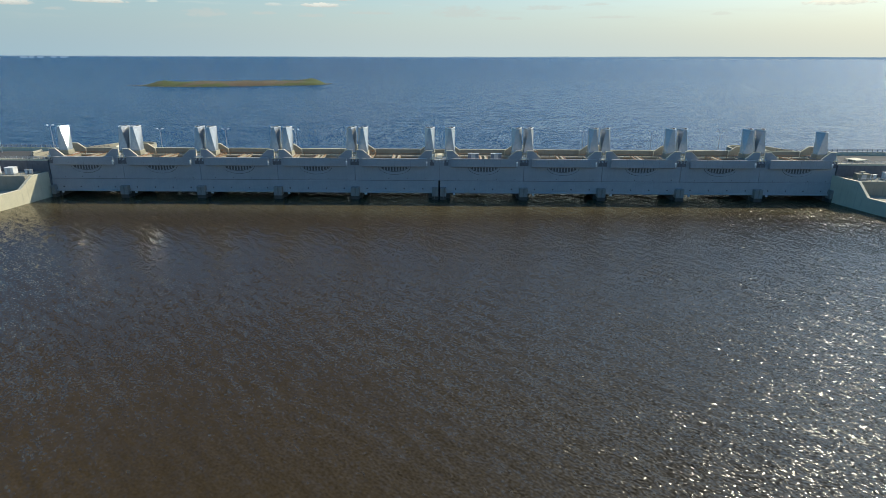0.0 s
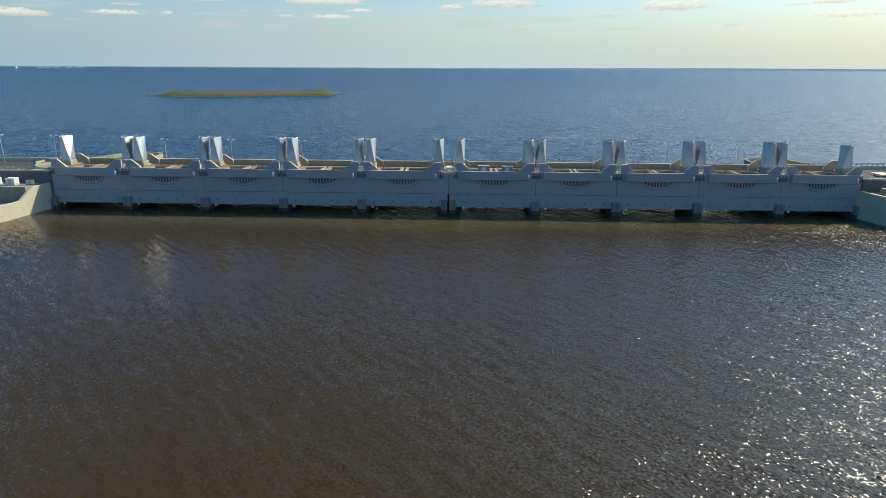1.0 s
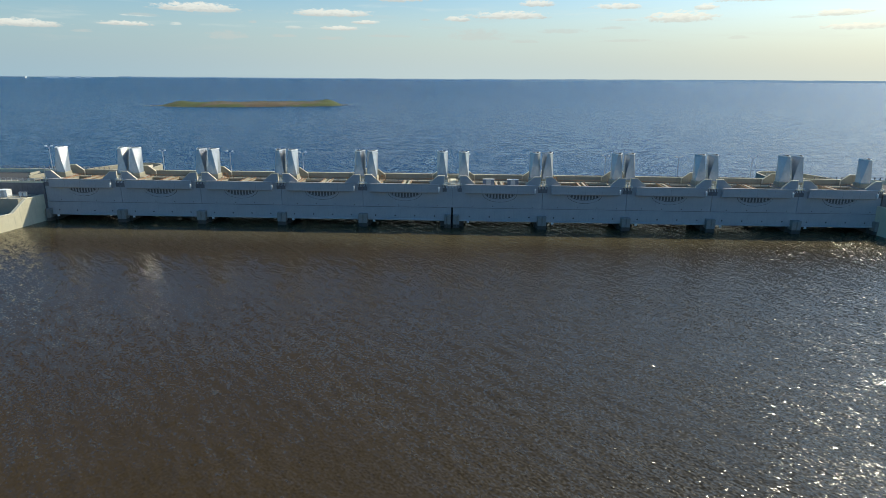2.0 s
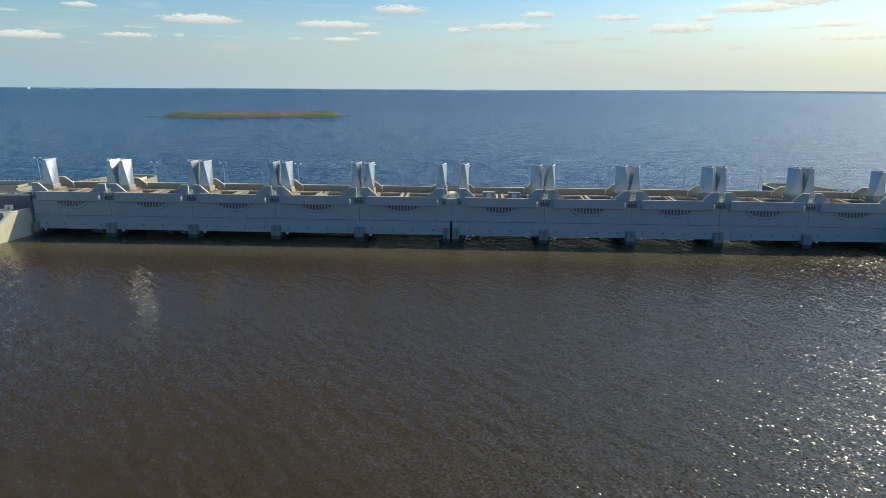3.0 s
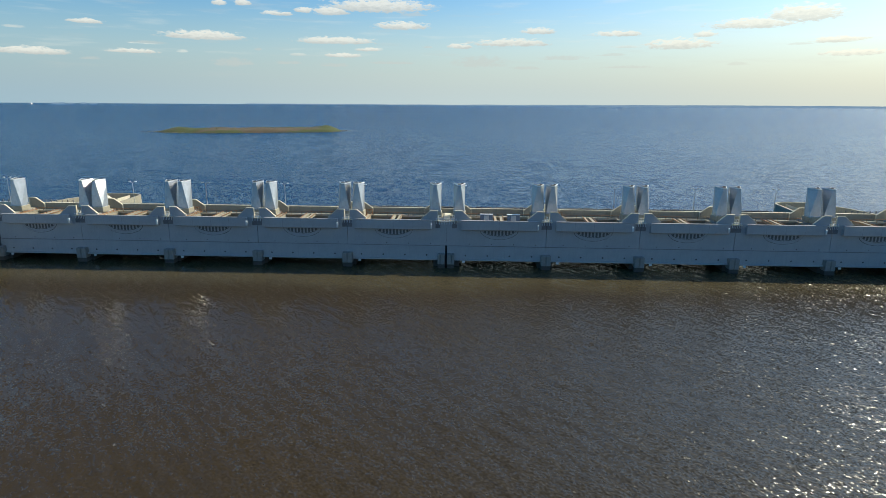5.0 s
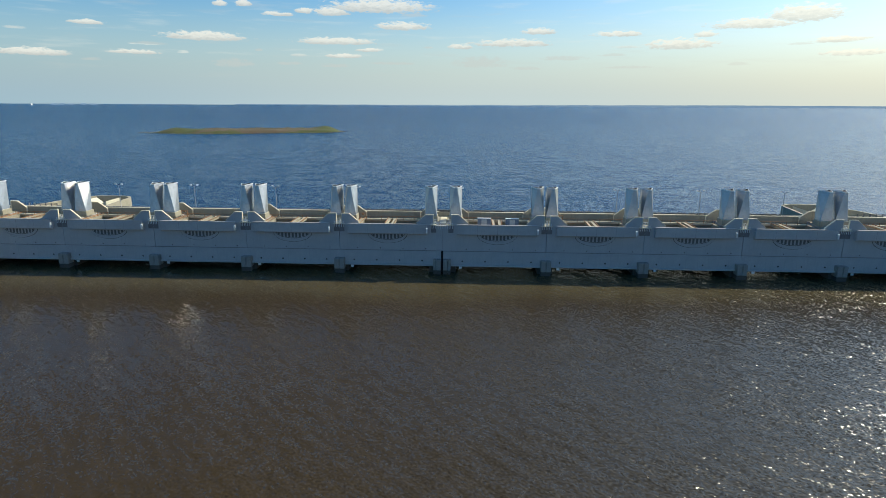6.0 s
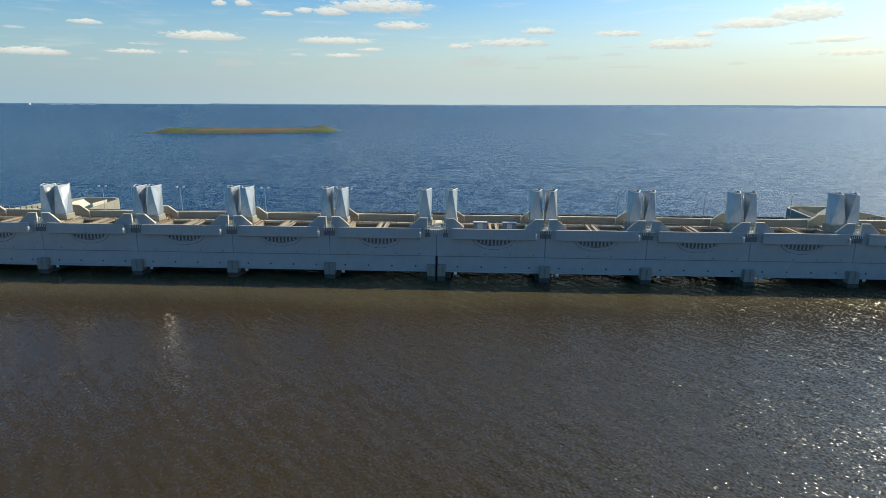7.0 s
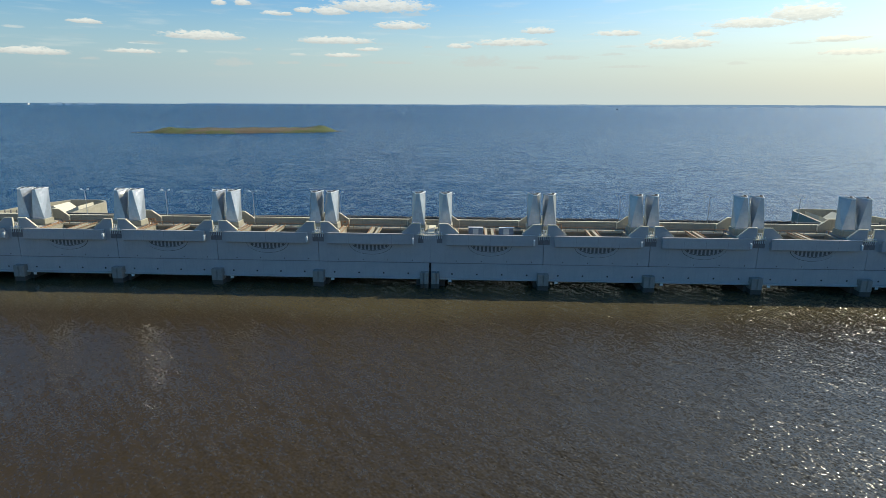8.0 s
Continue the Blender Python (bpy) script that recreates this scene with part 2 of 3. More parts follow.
# wing walls: sunlight is put into a paler, warmer colour than the dam's concrete
WING = surface("sunlit_tint_concrete", (0.58, 0.54, 0.39), (0.66, 0.61, 0.45), 0.3, 0.88, stains=(0.26, 0.25, 0.20), streak=0.3)
# the shade inside slots and holes is given by these two dark colours
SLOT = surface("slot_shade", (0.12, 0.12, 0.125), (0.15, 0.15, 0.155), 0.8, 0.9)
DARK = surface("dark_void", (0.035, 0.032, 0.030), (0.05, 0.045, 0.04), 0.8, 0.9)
RUST = surface("rusty_steel", (0.30, 0.155, 0.075), (0.40, 0.22, 0.11), 1.2, 0.8, 0.2, bump=0.3)
PIT = surface("pit_floor", (0.24, 0.20, 0.14), (0.30, 0.24, 0.16), 0.5, 0.9, stains=(0.05, 0.04, 0.03), streak=0.5)
STEEL = cladding_material("steel_cladding", (0.48, 0.475, 0.46), (0.56, 0.555, 0.54), 0.13)
GALV = surface("galvanised_steel", (0.50, 0.51, 0.52), (0.58, 0.58, 0.58), 1.5, 0.5, 0.7)
WHITE = surface("white_paint", (0.74, 0.74, 0.72), (0.80, 0.80, 0.78), 1.0, 0.5, bump=0.05)
ASPHALT = surface("asphalt", (0.05, 0.05, 0.05), (0.07, 0.068, 0.065), 0.3, 0.9, bump=0.3)
GRAVEL = surface("gravel", (0.36, 0.33, 0.26), (0.42, 0.38, 0.30), 0.2, 0.95, grain=3.0, bump=0.6)
ROCK = surface("riprap_rock", (0.10, 0.10, 0.095), (0.17, 0.165, 0.155), 0.8, 0.9, bump=0.6, vary=0.5)
def heath_material():
    """Short green grass with broad patches of dry brown heath."""
    mat = surface("rough_grass", (0.060, 0.080, 0.020), (0.085, 0.095, 0.028), 0.05, 0.95, grain=0.3, bump=0.5)
    n = Nodes(mat.node_tree, empty=False)
    b = next(k for k in n.tree.nodes if k.type == "BSDF_PRINCIPLED")
    green = b.inputs["Base Color"].links[0].from_socket
    where = n.add("ShaderNodeTexCoord").outputs["Object"]
    axes = n.add("ShaderNodeSeparateXYZ")
    n.join(where, axes.inputs[0])
    dry = n.noise(n.scaled(where, (0.5, 1.2, 1)), 0.035, 4.0, 0.6)
    middle = n.math("MULTIPLY", n.step(axes.outputs[0], -85, -40), n.step(axes.outputs[0], 80, 30))
    upper = n.step(axes.outputs[1], -44, -34, 0.45, 1.0)
    brown = n.step(n.math("ADD", dry, n.math("MULTIPLY", n.math("MULTIPLY", middle, upper), 0.25)), 0.52, 0.66, 0.0, 0.9)
    n.join(n.mix(brown, green, (0.110, 0.078, 0.048, 1)), b.inputs["Base Color"])
    return mat


GRASS = heath_material()
SHORE = surface("shore_stone", (0.13, 0.12, 0.095), (0.22, 0.20, 0.155), 0.1, 0.95, grain=0.6, bump=0.6)
SHRUB = surface("shrub_leaves", (0.055, 0.070, 0.020), (0.085, 0.085, 0.030), 0.3, 0.8, vary=0.4)
# far land glows in a flat pale blue that stands in for distance haze
FAR = bpy.data.materials.new("far_land_haze")
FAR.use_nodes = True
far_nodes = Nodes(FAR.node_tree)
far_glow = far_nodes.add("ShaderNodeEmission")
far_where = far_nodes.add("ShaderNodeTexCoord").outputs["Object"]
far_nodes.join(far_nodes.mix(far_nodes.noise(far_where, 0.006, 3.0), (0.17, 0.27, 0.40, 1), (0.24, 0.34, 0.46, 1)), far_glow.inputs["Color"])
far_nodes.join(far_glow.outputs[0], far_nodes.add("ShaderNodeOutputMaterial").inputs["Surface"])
BASIN = water_material("basin_water", (0.0375, 0.0255, 0.0100), (0.0420, 0.0285, 0.0112), ((4.0, 0.11, 2.5), (1.3, 0.50, 3.5), (0.34, 1.2, 1.5)), 45, 0.135, lee=True)
SEA = water_material("sea_water", (0.004, 0.021, 0.062), (0.005, 0.025, 0.069), ((14.0, 0.10, 2.0), (6.5, 0.26, 1.4), (2.6, 0.34, 1.4), (0.42, 1.2, 1.5)), 6, 0.2, lean=0.065)


# ---------------------------------------------------------------- mesh helpers
def box(bm, x0, x1, y0, y1, z0, z1, bevel=0.0):
    made = bmesh.ops.create_cube(bm, size=1.0, matrix=Matrix.LocRotScale(
        ((x0 + x1) / 2, (y0 + y1) / 2, (z0 + z1) / 2), None, (abs(x1 - x0), abs(y1 - y0), abs(z1 - z0))))
    if bevel:
        edges = {e for v in made["verts"] for e in v.link_edges}
        bmesh.ops.bevel(bm, geom=list(edges), offset=bevel, segments=1, affect="EDGES")
    return bm


def prism(bm, outline, a, b, axis="y"):
    """A slab with an outline of two coordinates, from a to b along the third axis."""
    def at(p, d):
        return {"y": (p[0], d, p[1]), "x": (d, p[0], p[1]), "z": (p[0], p[1], d)}[axis]
    near = [bm.verts.new(at(p, a)) for p in outline]
    far = [bm.verts.new(at(p, b)) for p in outline]
    bm.faces.new(near), bm.faces.new(far[::-1])
    for i in range(len(outline)):
        j = (i + 1) % len(outline)
        bm.faces.new((near[j], near[i], far[i], far[j]))
    bmesh.ops.recalc_face_normals(bm, faces=bm.faces)
    return bm


def tube(bm, points, radius, sides=8):
    """A round bar along a line of points."""
    rings = []
    points = [Vector(p) for p in points]
    for i, p in enumerate(points):
        way = (points[min(i + 1, len(points) - 1)] - points[max(i - 1, 0)]).normalized()
        side = way.orthogonal().normalized()
        up = way.cross(side)
        r = radius[i] if isinstance(radius, (list, tuple)) else radius
        rings.append([bm.verts.new(p + r * (math.cos(2 * math.pi * k / sides) * side + math.sin(2 * math.pi * k / sides) * up)) for k in range(sides)])
    for a, b in zip(rings, rings[1:]):
        for k in range(sides):
            bm.faces.new((a[k], a[(k + 1) % sides], b[(k + 1) % sides], b[k]))
    bm.faces.new(rings[0][::-1]), bm.faces.new(rings[-1])
    return bm


def part(name, bm, material, parent=None, label=""):
    mesh = bpy.data.meshes.new(name)
    bm.to_mesh(mesh)
    bm.free()
    mesh.materials.append(material)
    ob = new(name, mesh)
    ob.parent = parent
    if label:
        tagged(ob, label)
    return ob


def thing(name, label, category, group="", kind=""):
    ob = new(name)
    ob.empty_display_size = 0.5
    return tagged(ob, label, category, group, kind)


B = bmesh.new


def solid(*args, bevel=0.0):
    return box(B(), *args, bevel=bevel)


# ---------------------------------------------------------------- water, one sheet each side of the dam
def spaced(stops):
    """Coordinates from (start, end, step) runs."""
    out = []
    for a, b, s in stops:
        out += list(np.linspace(a, b, max(2, int(round((b - a) / s)) + 1)))[:-1]
    return np.array(out + [stops[-1][1]])


def sheet(name, xs, ys, height_of, material):
    gx, gy = np.meshgrid(xs, ys)
    gz = height_of(gx, gy)
    verts = np.stack([gx, gy, gz], -1).reshape(-1, 3)
    nx, ny = len(xs), len(ys)
    idx = np.arange(nx * ny).reshape(ny, nx)
    quads = np.stack([idx[:-1, :-1], idx[:-1, 1:], idx[1:, 1:], idx[1:, :-1]], -1).reshape(-1, 4)
    mesh = bpy.data.meshes.new(name)
    mesh.from_pydata(verts.tolist(), [], quads.tolist())
    mesh.polygons.foreach_set("use_smooth", np.ones(len(mesh.polygons), bool))
    mesh.materials.append(material)
    return new(name, mesh)


rng = np.random.default_rng(7)


def wind_waves(gx, gy, count, longest, shortest, tall, heading, spread, far=None):
    z = np.zeros_like(gx)
    for k in range(count):
        size = longest * (shortest / longest) ** (k / (count - 1))
        a = radians(heading + spread * rng.normal())
        z += tall * (size / longest) * np.sin(2 * math.pi / size * (gx * math.cos(a) + gy * math.sin(a)) + rng.uniform(0, 6.28))
    return z


def basin_height(gx, gy):
    fade = np.clip((200 - np.abs(gx)) / 40, 0, 1) * np.clip((gy + 185) / 20, 0, 1)
    return fade * wind_waves(gx, gy, 16, 4.2, 1.4, 0.012, 45, 28)


basin = sheet("water_basin", spaced([(-900, -180, 60), (-180, 180, 0.65), (180, 900, 60)]),
              spaced([(-700, -180, 40), (-180, 8, 0.65)]), basin_height, BASIN)
tagged(basin, "brown peaty rippled water in front of the dam", "water", kind="structure")
sea = sheet("water_sea", spaced([(-4600, 4600, 100)]), spaced([(8, 4900, 80)]), lambda x, y: 0 * x, SEA)
tagged(sea, "deep blue open sea ruffled by wind to the horizon", "sea", kind="structure")

# ---------------------------------------------------------------- the dam: ten bays between piers
BAY, MID, JOINT = 27.4, 2.3, 1.7     # bay length, shift of the outer bays, half the pier pair in the middle
DEPTH = 14.5                         # from the front wall to the rear wall
PIERS = [JOINT] + [MID + BAY * k for k in range(1, 5)] + [MID + BAY * 5 - 1.2]
ARCH_X, ARCH_Z = 5.1, 2.4


def arch(bm, rx, rz, y0, y1, width, top, segs=20):
    """A half-ring that hangs below a level, as a raised band."""
    pts = [math.pi * i / segs for i in range(segs + 1)]
    for a, b in zip(pts, pts[1:]):
        ring = [(rx * math.cos(t), top - rz * math.sin(t)) for t in (a, b)] + \
               [((rx - width) * math.cos(t), top - (rz - width) * math.sin(t)) for t in (b, a)]
        prism(bm, ring, y0, y1)
    return bm


def make_bay(length):
    """One bay, round its middle; the front wall's face is y = 0."""
    h = length / 2
    e = h - 2.65                                    # end of the parapet
    bay = thing("dam_bay", "grey concrete dam bay with jutting parapet and open gate pit", "dam bay", "bays of the dam", "structure")
    g = 0.075                                       # half a joint
    part("upper_wall", solid(-h + g, h - g, 0.0, 0.8, 6.6, 14.0), CONCRETE, bay)
    part("lower_wall", solid(-h + 0.012, h - 0.012, -0.14, 0.8, 2.6, 6.46), CONCRETE, bay)
    # groove set back and coloured darker than both walls
    part("wall_groove", solid(-h + g, h - g, 0.12, 0.8, 6.46, 6.6), STREAKED, bay)
    part("bottom_lip", solid(-h + 0.012, h - 0.012, -0.62, 0.8, 2.15, 2.6, bevel=0.04), CONCRETE, bay, "jutting concrete lip along the bottom edge")
    b = B()
    prism(b, [(-1.25, 14.42), (-1.25, 11.75), (-1.0, 11.5), (-0.003, 11.5), (-0.003, 13.6), (-0.85, 13.6), (-0.85, 14.42)], -e, e, "x")
    part("parapet", b, CONCRETE, bay, "deep jutting concrete parapet beam")
    part("parapet_cap", solid(-e - 0.05, e + 0.05, -1.32, -0.8, 14.424, 14.56, bevel=0.03), CONCRETE, bay)
    # added white piece that stands in for the sunlit end face of the parapet
    part("end_bracket", prism(B(), [(-1.2, 13.5), (-1.65, 13.5), (-1.85, 13.3), (-1.85, 12.2), (-1.65, 12.0), (-1.55, 12.6), (-1.2, 12.8)], e - 0.2, e + 0.2, "x"), WHITE, bay, "white hooked strip added for the sunlit parapet end")
    for x in (-e / 2, 0.0, e / 2):
        part("parapet_seam", solid(x - 0.02, x + 0.02, -1.256, -1.2, 11.8, 14.40), STREAKED, bay)
    part("arch_band", arch(B(), ARCH_X + 0.5, ARCH_Z + 0.4, -0.16, 0.0, 0.34, 11.5), CONCRETE, bay, "raised half-round concrete band")
    # dark lines laid on the wall, painted as the shade round the band
    part("arch_groove", arch(B(), ARCH_X + 0.62, ARCH_Z + 0.5, -0.03, 0.02, 0.13, 11.5), DARK, bay, "thin dark line painted as shade round the band")
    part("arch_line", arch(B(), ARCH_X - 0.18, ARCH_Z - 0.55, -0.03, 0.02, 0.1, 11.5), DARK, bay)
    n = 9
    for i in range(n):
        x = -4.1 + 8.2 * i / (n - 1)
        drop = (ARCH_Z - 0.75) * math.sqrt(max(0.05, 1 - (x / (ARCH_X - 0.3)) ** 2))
        # no opening here: a dark plate paints the slot's shade
        part("arch_slot", solid(x - 0.29, x + 0.29, -0.02, 0.05, 11.49 - drop, 11.49), SLOT, bay, "upright slot with its shade painted dark")
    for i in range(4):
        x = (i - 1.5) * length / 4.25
        # dark discs on the wall paint the shade inside the holes
        part("drain_hole", tube(B(), [(x, -0.155, 3.6), (x, 0.0, 3.6)], 0.24, 10), DARK, bay, "round drain hole with its shade painted dark")
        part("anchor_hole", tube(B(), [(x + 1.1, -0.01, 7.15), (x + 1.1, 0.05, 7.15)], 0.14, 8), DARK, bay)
    part("gauge_plate", solid(-h + 3.2, -h + 4.0, -0.62, -0.46, 1.5, 2.1), WHITE, bay, "small white plate under the lip")
    # behind the wall: walkways, the open pit with its beams
    part("front_walkway", solid(-h + g, h - g, 0.8, 2.2, 13.2, 13.9), REAR, bay)
    part("rear_walkway", solid(-h + g, h - g, 11.6, DEPTH - 0.5, 12.6, 13.3), DECK, bay)
    part("rear_wall", solid(-h + g, h - g, DEPTH - 0.5, DEPTH, 1.12, 15.35), REAR, bay)
    part("rear_wall_cap", solid(-h + g, h - g, DEPTH - 0.56, DEPTH + 0.06, 15.354, 15.46), CAP, bay)
    part("pit_floor", solid(-h + 3.4, h - 3.4, 2.2, 11.6, 10.4, 10.8), PIT, bay, "dark brown floor of the gate pit")
    part("pit_wall", solid(-h + 3.4, h - 3.4, 11.604, 12.0, 10.4, 12.596), REAR, bay)
    part("pit_ledge", solid(-h + 3.4, h - 3.4, 11.2, 11.6, 13.0, 13.55), CAP, bay)
    for x0, x1 in ((-h + 3.4, -h + 5.4), (h - 4.6, h - 3.4)):
        part("deck_slab", solid(x0, x1, 2.2, 11.596, 10.804, 13.4), DECK, bay)
    for x, wide in ((-0.9, 0.3), (0.9, 0.42)):
        part("deck_beam", solid(x - wide, x + wide, 2.2, 11.2, 13.0, 13.7), DECK, bay, "pale concrete beam across the pit")
    for x in (-1.3, 1.45, -h + 4.4, -h + 5.6):
        part("steel_rail", solid(x - 0.07, x + 0.07, 2.0, 11.7, 13.75, 13.92), RUST, bay, "rust-brown steel rail")
    part("pipe_rail", tube(B(), [(-h + 3.4, 11.0, 14.35), (h - 3.4, 11.0, 14.35)], 0.07, 6), RUST, bay, "thin rusty pipe rail along the pit")
    for i in range(7):
        x = (i - 3) * (length - 8) / 6
        part("rail_stanchion", solid(x - 0.05, x + 0.05, 10.95, 11.05, 13.3, 14.35), RUST, bay)
    for x in (-5.0, 5.0):
        part("gate_girder", solid(x - 3.6, x + 3.6, 5.0, 5.5, 10.8, 11.7), RUST, bay, "rust-brown gate girder")
        for dx in (-3, -1, 1, 3):
            part("gate_post", solid(x + dx - 0.12, x + dx + 0.12, 5.0, 9.5, 10.8, 11.2), RUST, bay)
    return bay


bay_mid = make_bay(PIERS[1] - PIERS[0])
bay_mid.matrix_basis = pose((PIERS[0] + PIERS[1]) / 2, 0, 0)
copy_thing(bay_mid, pose(-(PIERS[0] + PIERS[1]) / 2, 0, 0))
bay_out = make_bay(BAY)
for k in range(1, 5):
    for s in (-1, 1):
        m = pose(s * (PIERS[k] + PIERS[k + 1]) / 2, 0, 0) @ Matrix.Diagonal(((PIERS[k + 1] - PIERS[k]) / BAY, 1, 1, 1))
        if (k, s) == (1, -1):
            bay_out.matrix_basis = m
        else:
            copy_thing(bay_out, m)


middle = thing("joint_wall", "concrete wall with the open expansion joint between two piers", "dam wall", "", "structure")
for s in (-1, 1):
    part("joint_panel", solid(*sorted((s * 0.04, s * (JOINT + 0.1))), -0.003, 0.8, 6.6, 14.0), CONCRETE, middle)
    part("joint_base", solid(*sorted((s * 0.33, s * (JOINT + 0.1))), -0.143, 0.8, -4, 6.46), CONCRETE, middle)
    part("joint_nose", solid(*sorted((s * 0.35, s * 1.65)), -1.9, 0.8, 1.2, 4.3, bevel=0.12), WET, middle, "weathered pier nose standing in the water")
    # lower nose darkened by colour, as shade
    part("joint_foot", solid(*sorted((s * 0.35, s * 1.6)), -1.75, 0.8, -4, 1.204), FOOT_SHADE, middle, "foot of the pier nose, coloured dark as shade")
part("joint_backing", solid(-JOINT, JOINT, 0.85, 1.2, -4, 14.0), DARK, middle, "dark gap of the joint")
part("joint_deck", solid(-JOINT, JOINT, 1.2, DEPTH, 13.4, 13.9), DECK, middle)
part("joint_rear_wall", solid(-JOINT, JOINT, DEPTH - 0.5, DEPTH, 1.12, 15.35), REAR, middle)
for i in range(9):
    x = -2.0 + 0.5 * i
    part("rail_post", solid(x - 0.05, x + 0.05, -0.2, -0.08, 13.0, 15.0), WHITE, middle)
for z in (14.6, 15.2):
    part("hand_rail", solid(-2.3, 2.3, -0.2, -0.1, z - 0.7, z - 0.58), WHITE, middle)
part("joint_bridge", solid(-0.9, 0.9, 2.0, 12.0, 13.904, 14.3), CAP, middle, "pale service cover over the joint")


def shoulder(bm, y0, y1, s=1, foot=14.7):
    """A raised wall end: level on top, then sloping down to the parapet or to an upright end."""
    out = [(0.9, 13.0), (0.9, 17.05), (2.9, 17.05), (5.6, foot), (5.6, 13.0)]
    return prism(bm, [(s * x, z) for x, z in out], y0, y1)


def shoulder_cap(bm, y0, y1, s=1, t=0.16, foot=14.7, drop=0.0):
    """The pale coping along a shoulder, drawn down its upright ends to paint their sunlit edges."""
    out = [(0.9, 14.26), (0.9, 17.054), (2.93, 17.054), (5.604, foot), (5.604, foot - drop - 0.1),
           (5.604 + t, foot - drop - 0.1), (5.604 + t, foot + 0.1), (3.0, 17.054 + t), (0.9 - t, 17.054 + t), (0.9 - t, 14.26)]
    return prism(bm, [(s * x, z) for x, z in out], y0, y1)


def make_half_pier(s, nose=1.45):
    """Half a pier, from its joint at x = 0 towards s."""
    p = thing("dam_pier", "grey concrete dam pier with raised sloping shoulders", "dam pier", "piers of the dam", "structure")
    def sx(a, b):
        return (min(s * a, s * b), max(s * a, s * b))
    part("pier_body", solid(*sx(0.04, 3.4), 0.82, DEPTH - 0.6, 2.0, 13.96), CONCRETE, p)
    # both feet below carry the shade in their colour
    part("pier_foot", solid(*sx(0.04, 2.2), 0.82, DEPTH - 0.6, -4, 2.0), FOOT_SHADE, p, "foot of the pier, coloured dark as the shade under the dam")
    part("pier_nose", solid(*sx(0.0, nose), -1.9, 0.8, 1.2, 4.3, bevel=0.12), WET, p, "weathered pier nose standing in the water")
    part("nose_foot", solid(*sx(0.0, nose - 0.05), -1.75, 0.8, -4, 1.204), FOOT_SHADE, p, "foot of the pier nose, coloured dark as shade")
    for y0, y1, foot, drop, face in ((-0.004, 0.4, 14.7, 0.0, CONCRETE), (DEPTH - 1.05, DEPTH - 0.62, 15.1, 1.5, REAR)):
        part("shoulder", shoulder(B(), y0, y1, s, foot), face, p)
        part("shoulder_cap", shoulder_cap(B(), y0 - 0.05, y1 + 0.05, s, 0.16, foot, drop), CAP, p, "pale capping on the shoulder, coloured as its sunlit edge")
    part("recess_panel", solid(*sx(0.05, 1.5), -0.03, -0.005, 11.9, 14.0), STREAKED, p, "dark stained panel below the railing")
    part("sill", solid(*sx(0.0, 1.7), -0.35, 0.5, 14.05, 14.25), CAP, p)
    for i in range(4):
        x = 0.12 + 0.5 * i
        part("rail_post", solid(*sx(x, x + 0.14), 0.75, 0.87, 14.1, 15.6), WHITE, p)
    for z in (14.8, 15.55):
        part("hand_rail", solid(*sx(0.0, 1.8), 0.76, 0.86, z, z + 0.1), WHITE, p)
    for i in range(3):
        x = 0.18 + 0.5 * i
        part("front_post", solid(*sx(x, x + 0.12), -0.3, -0.2, 13.2, 14.9), WHITE, p)
    part("front_rail", solid(*sx(0.0, 1.45), -0.3, -0.2, 14.6, 14.72), WHITE, p)
    part("pier_deck", solid(*sx(0.04, 3.4), 0.82, DEPTH - 0.66, 13.964, 14.1), DECK, p)
    return p


half_right, half_left = make_half_pier(1), make_half_pier(-1)
half_right.matrix_basis, half_left.matrix_basis = pose(-PIERS[5], 0, 0), pose(PIERS[5], 0, 0)
for s in (-1, 1):                       # the pair beside the expansion joint
    make_half_pier(s, 0.8).matrix_basis = pose(s * JOINT, 0, 0)
for k in range(1, 5):
    for s in (-1, 1):
        copy_thing(half_right, pose(s * PIERS[k], 0, 0))
        copy_thing(half_left, pose(s * PIERS[k], 0, 0))


# ---------------------------------------------------------------- towers
def facet(verts, faces, a, b, c, rows, jitter):
    """A triangular facet of small cladding sheets, each a little out of plane. a is the corner, b and c the far edge."""
    a, b, c = Vector(a), Vector(b), Vector(c)
    nrm = (b - a).cross(c - a).normalized()
    for i in range(rows):
        u0, u1 = i / rows, (i + 1) / rows
        cols = max(1, round(4 * u1))
        for j in range(cols):
            v0, v1 = j / cols, (j + 1) / cols
            quad = []
            for u, v in ((u0, v0), (u1, v0), (u1, v1), (u0, v1)):
                left, right = a.lerp(b, u), a.lerp(c, u)
                quad.append(left.lerp(right, v) + nrm * random.uniform(-jitter, jitter))
            k = len(verts)
            verts += [tuple(q) for q in quad]
            faces.append((k, k + 1, k + 2, k + 3))


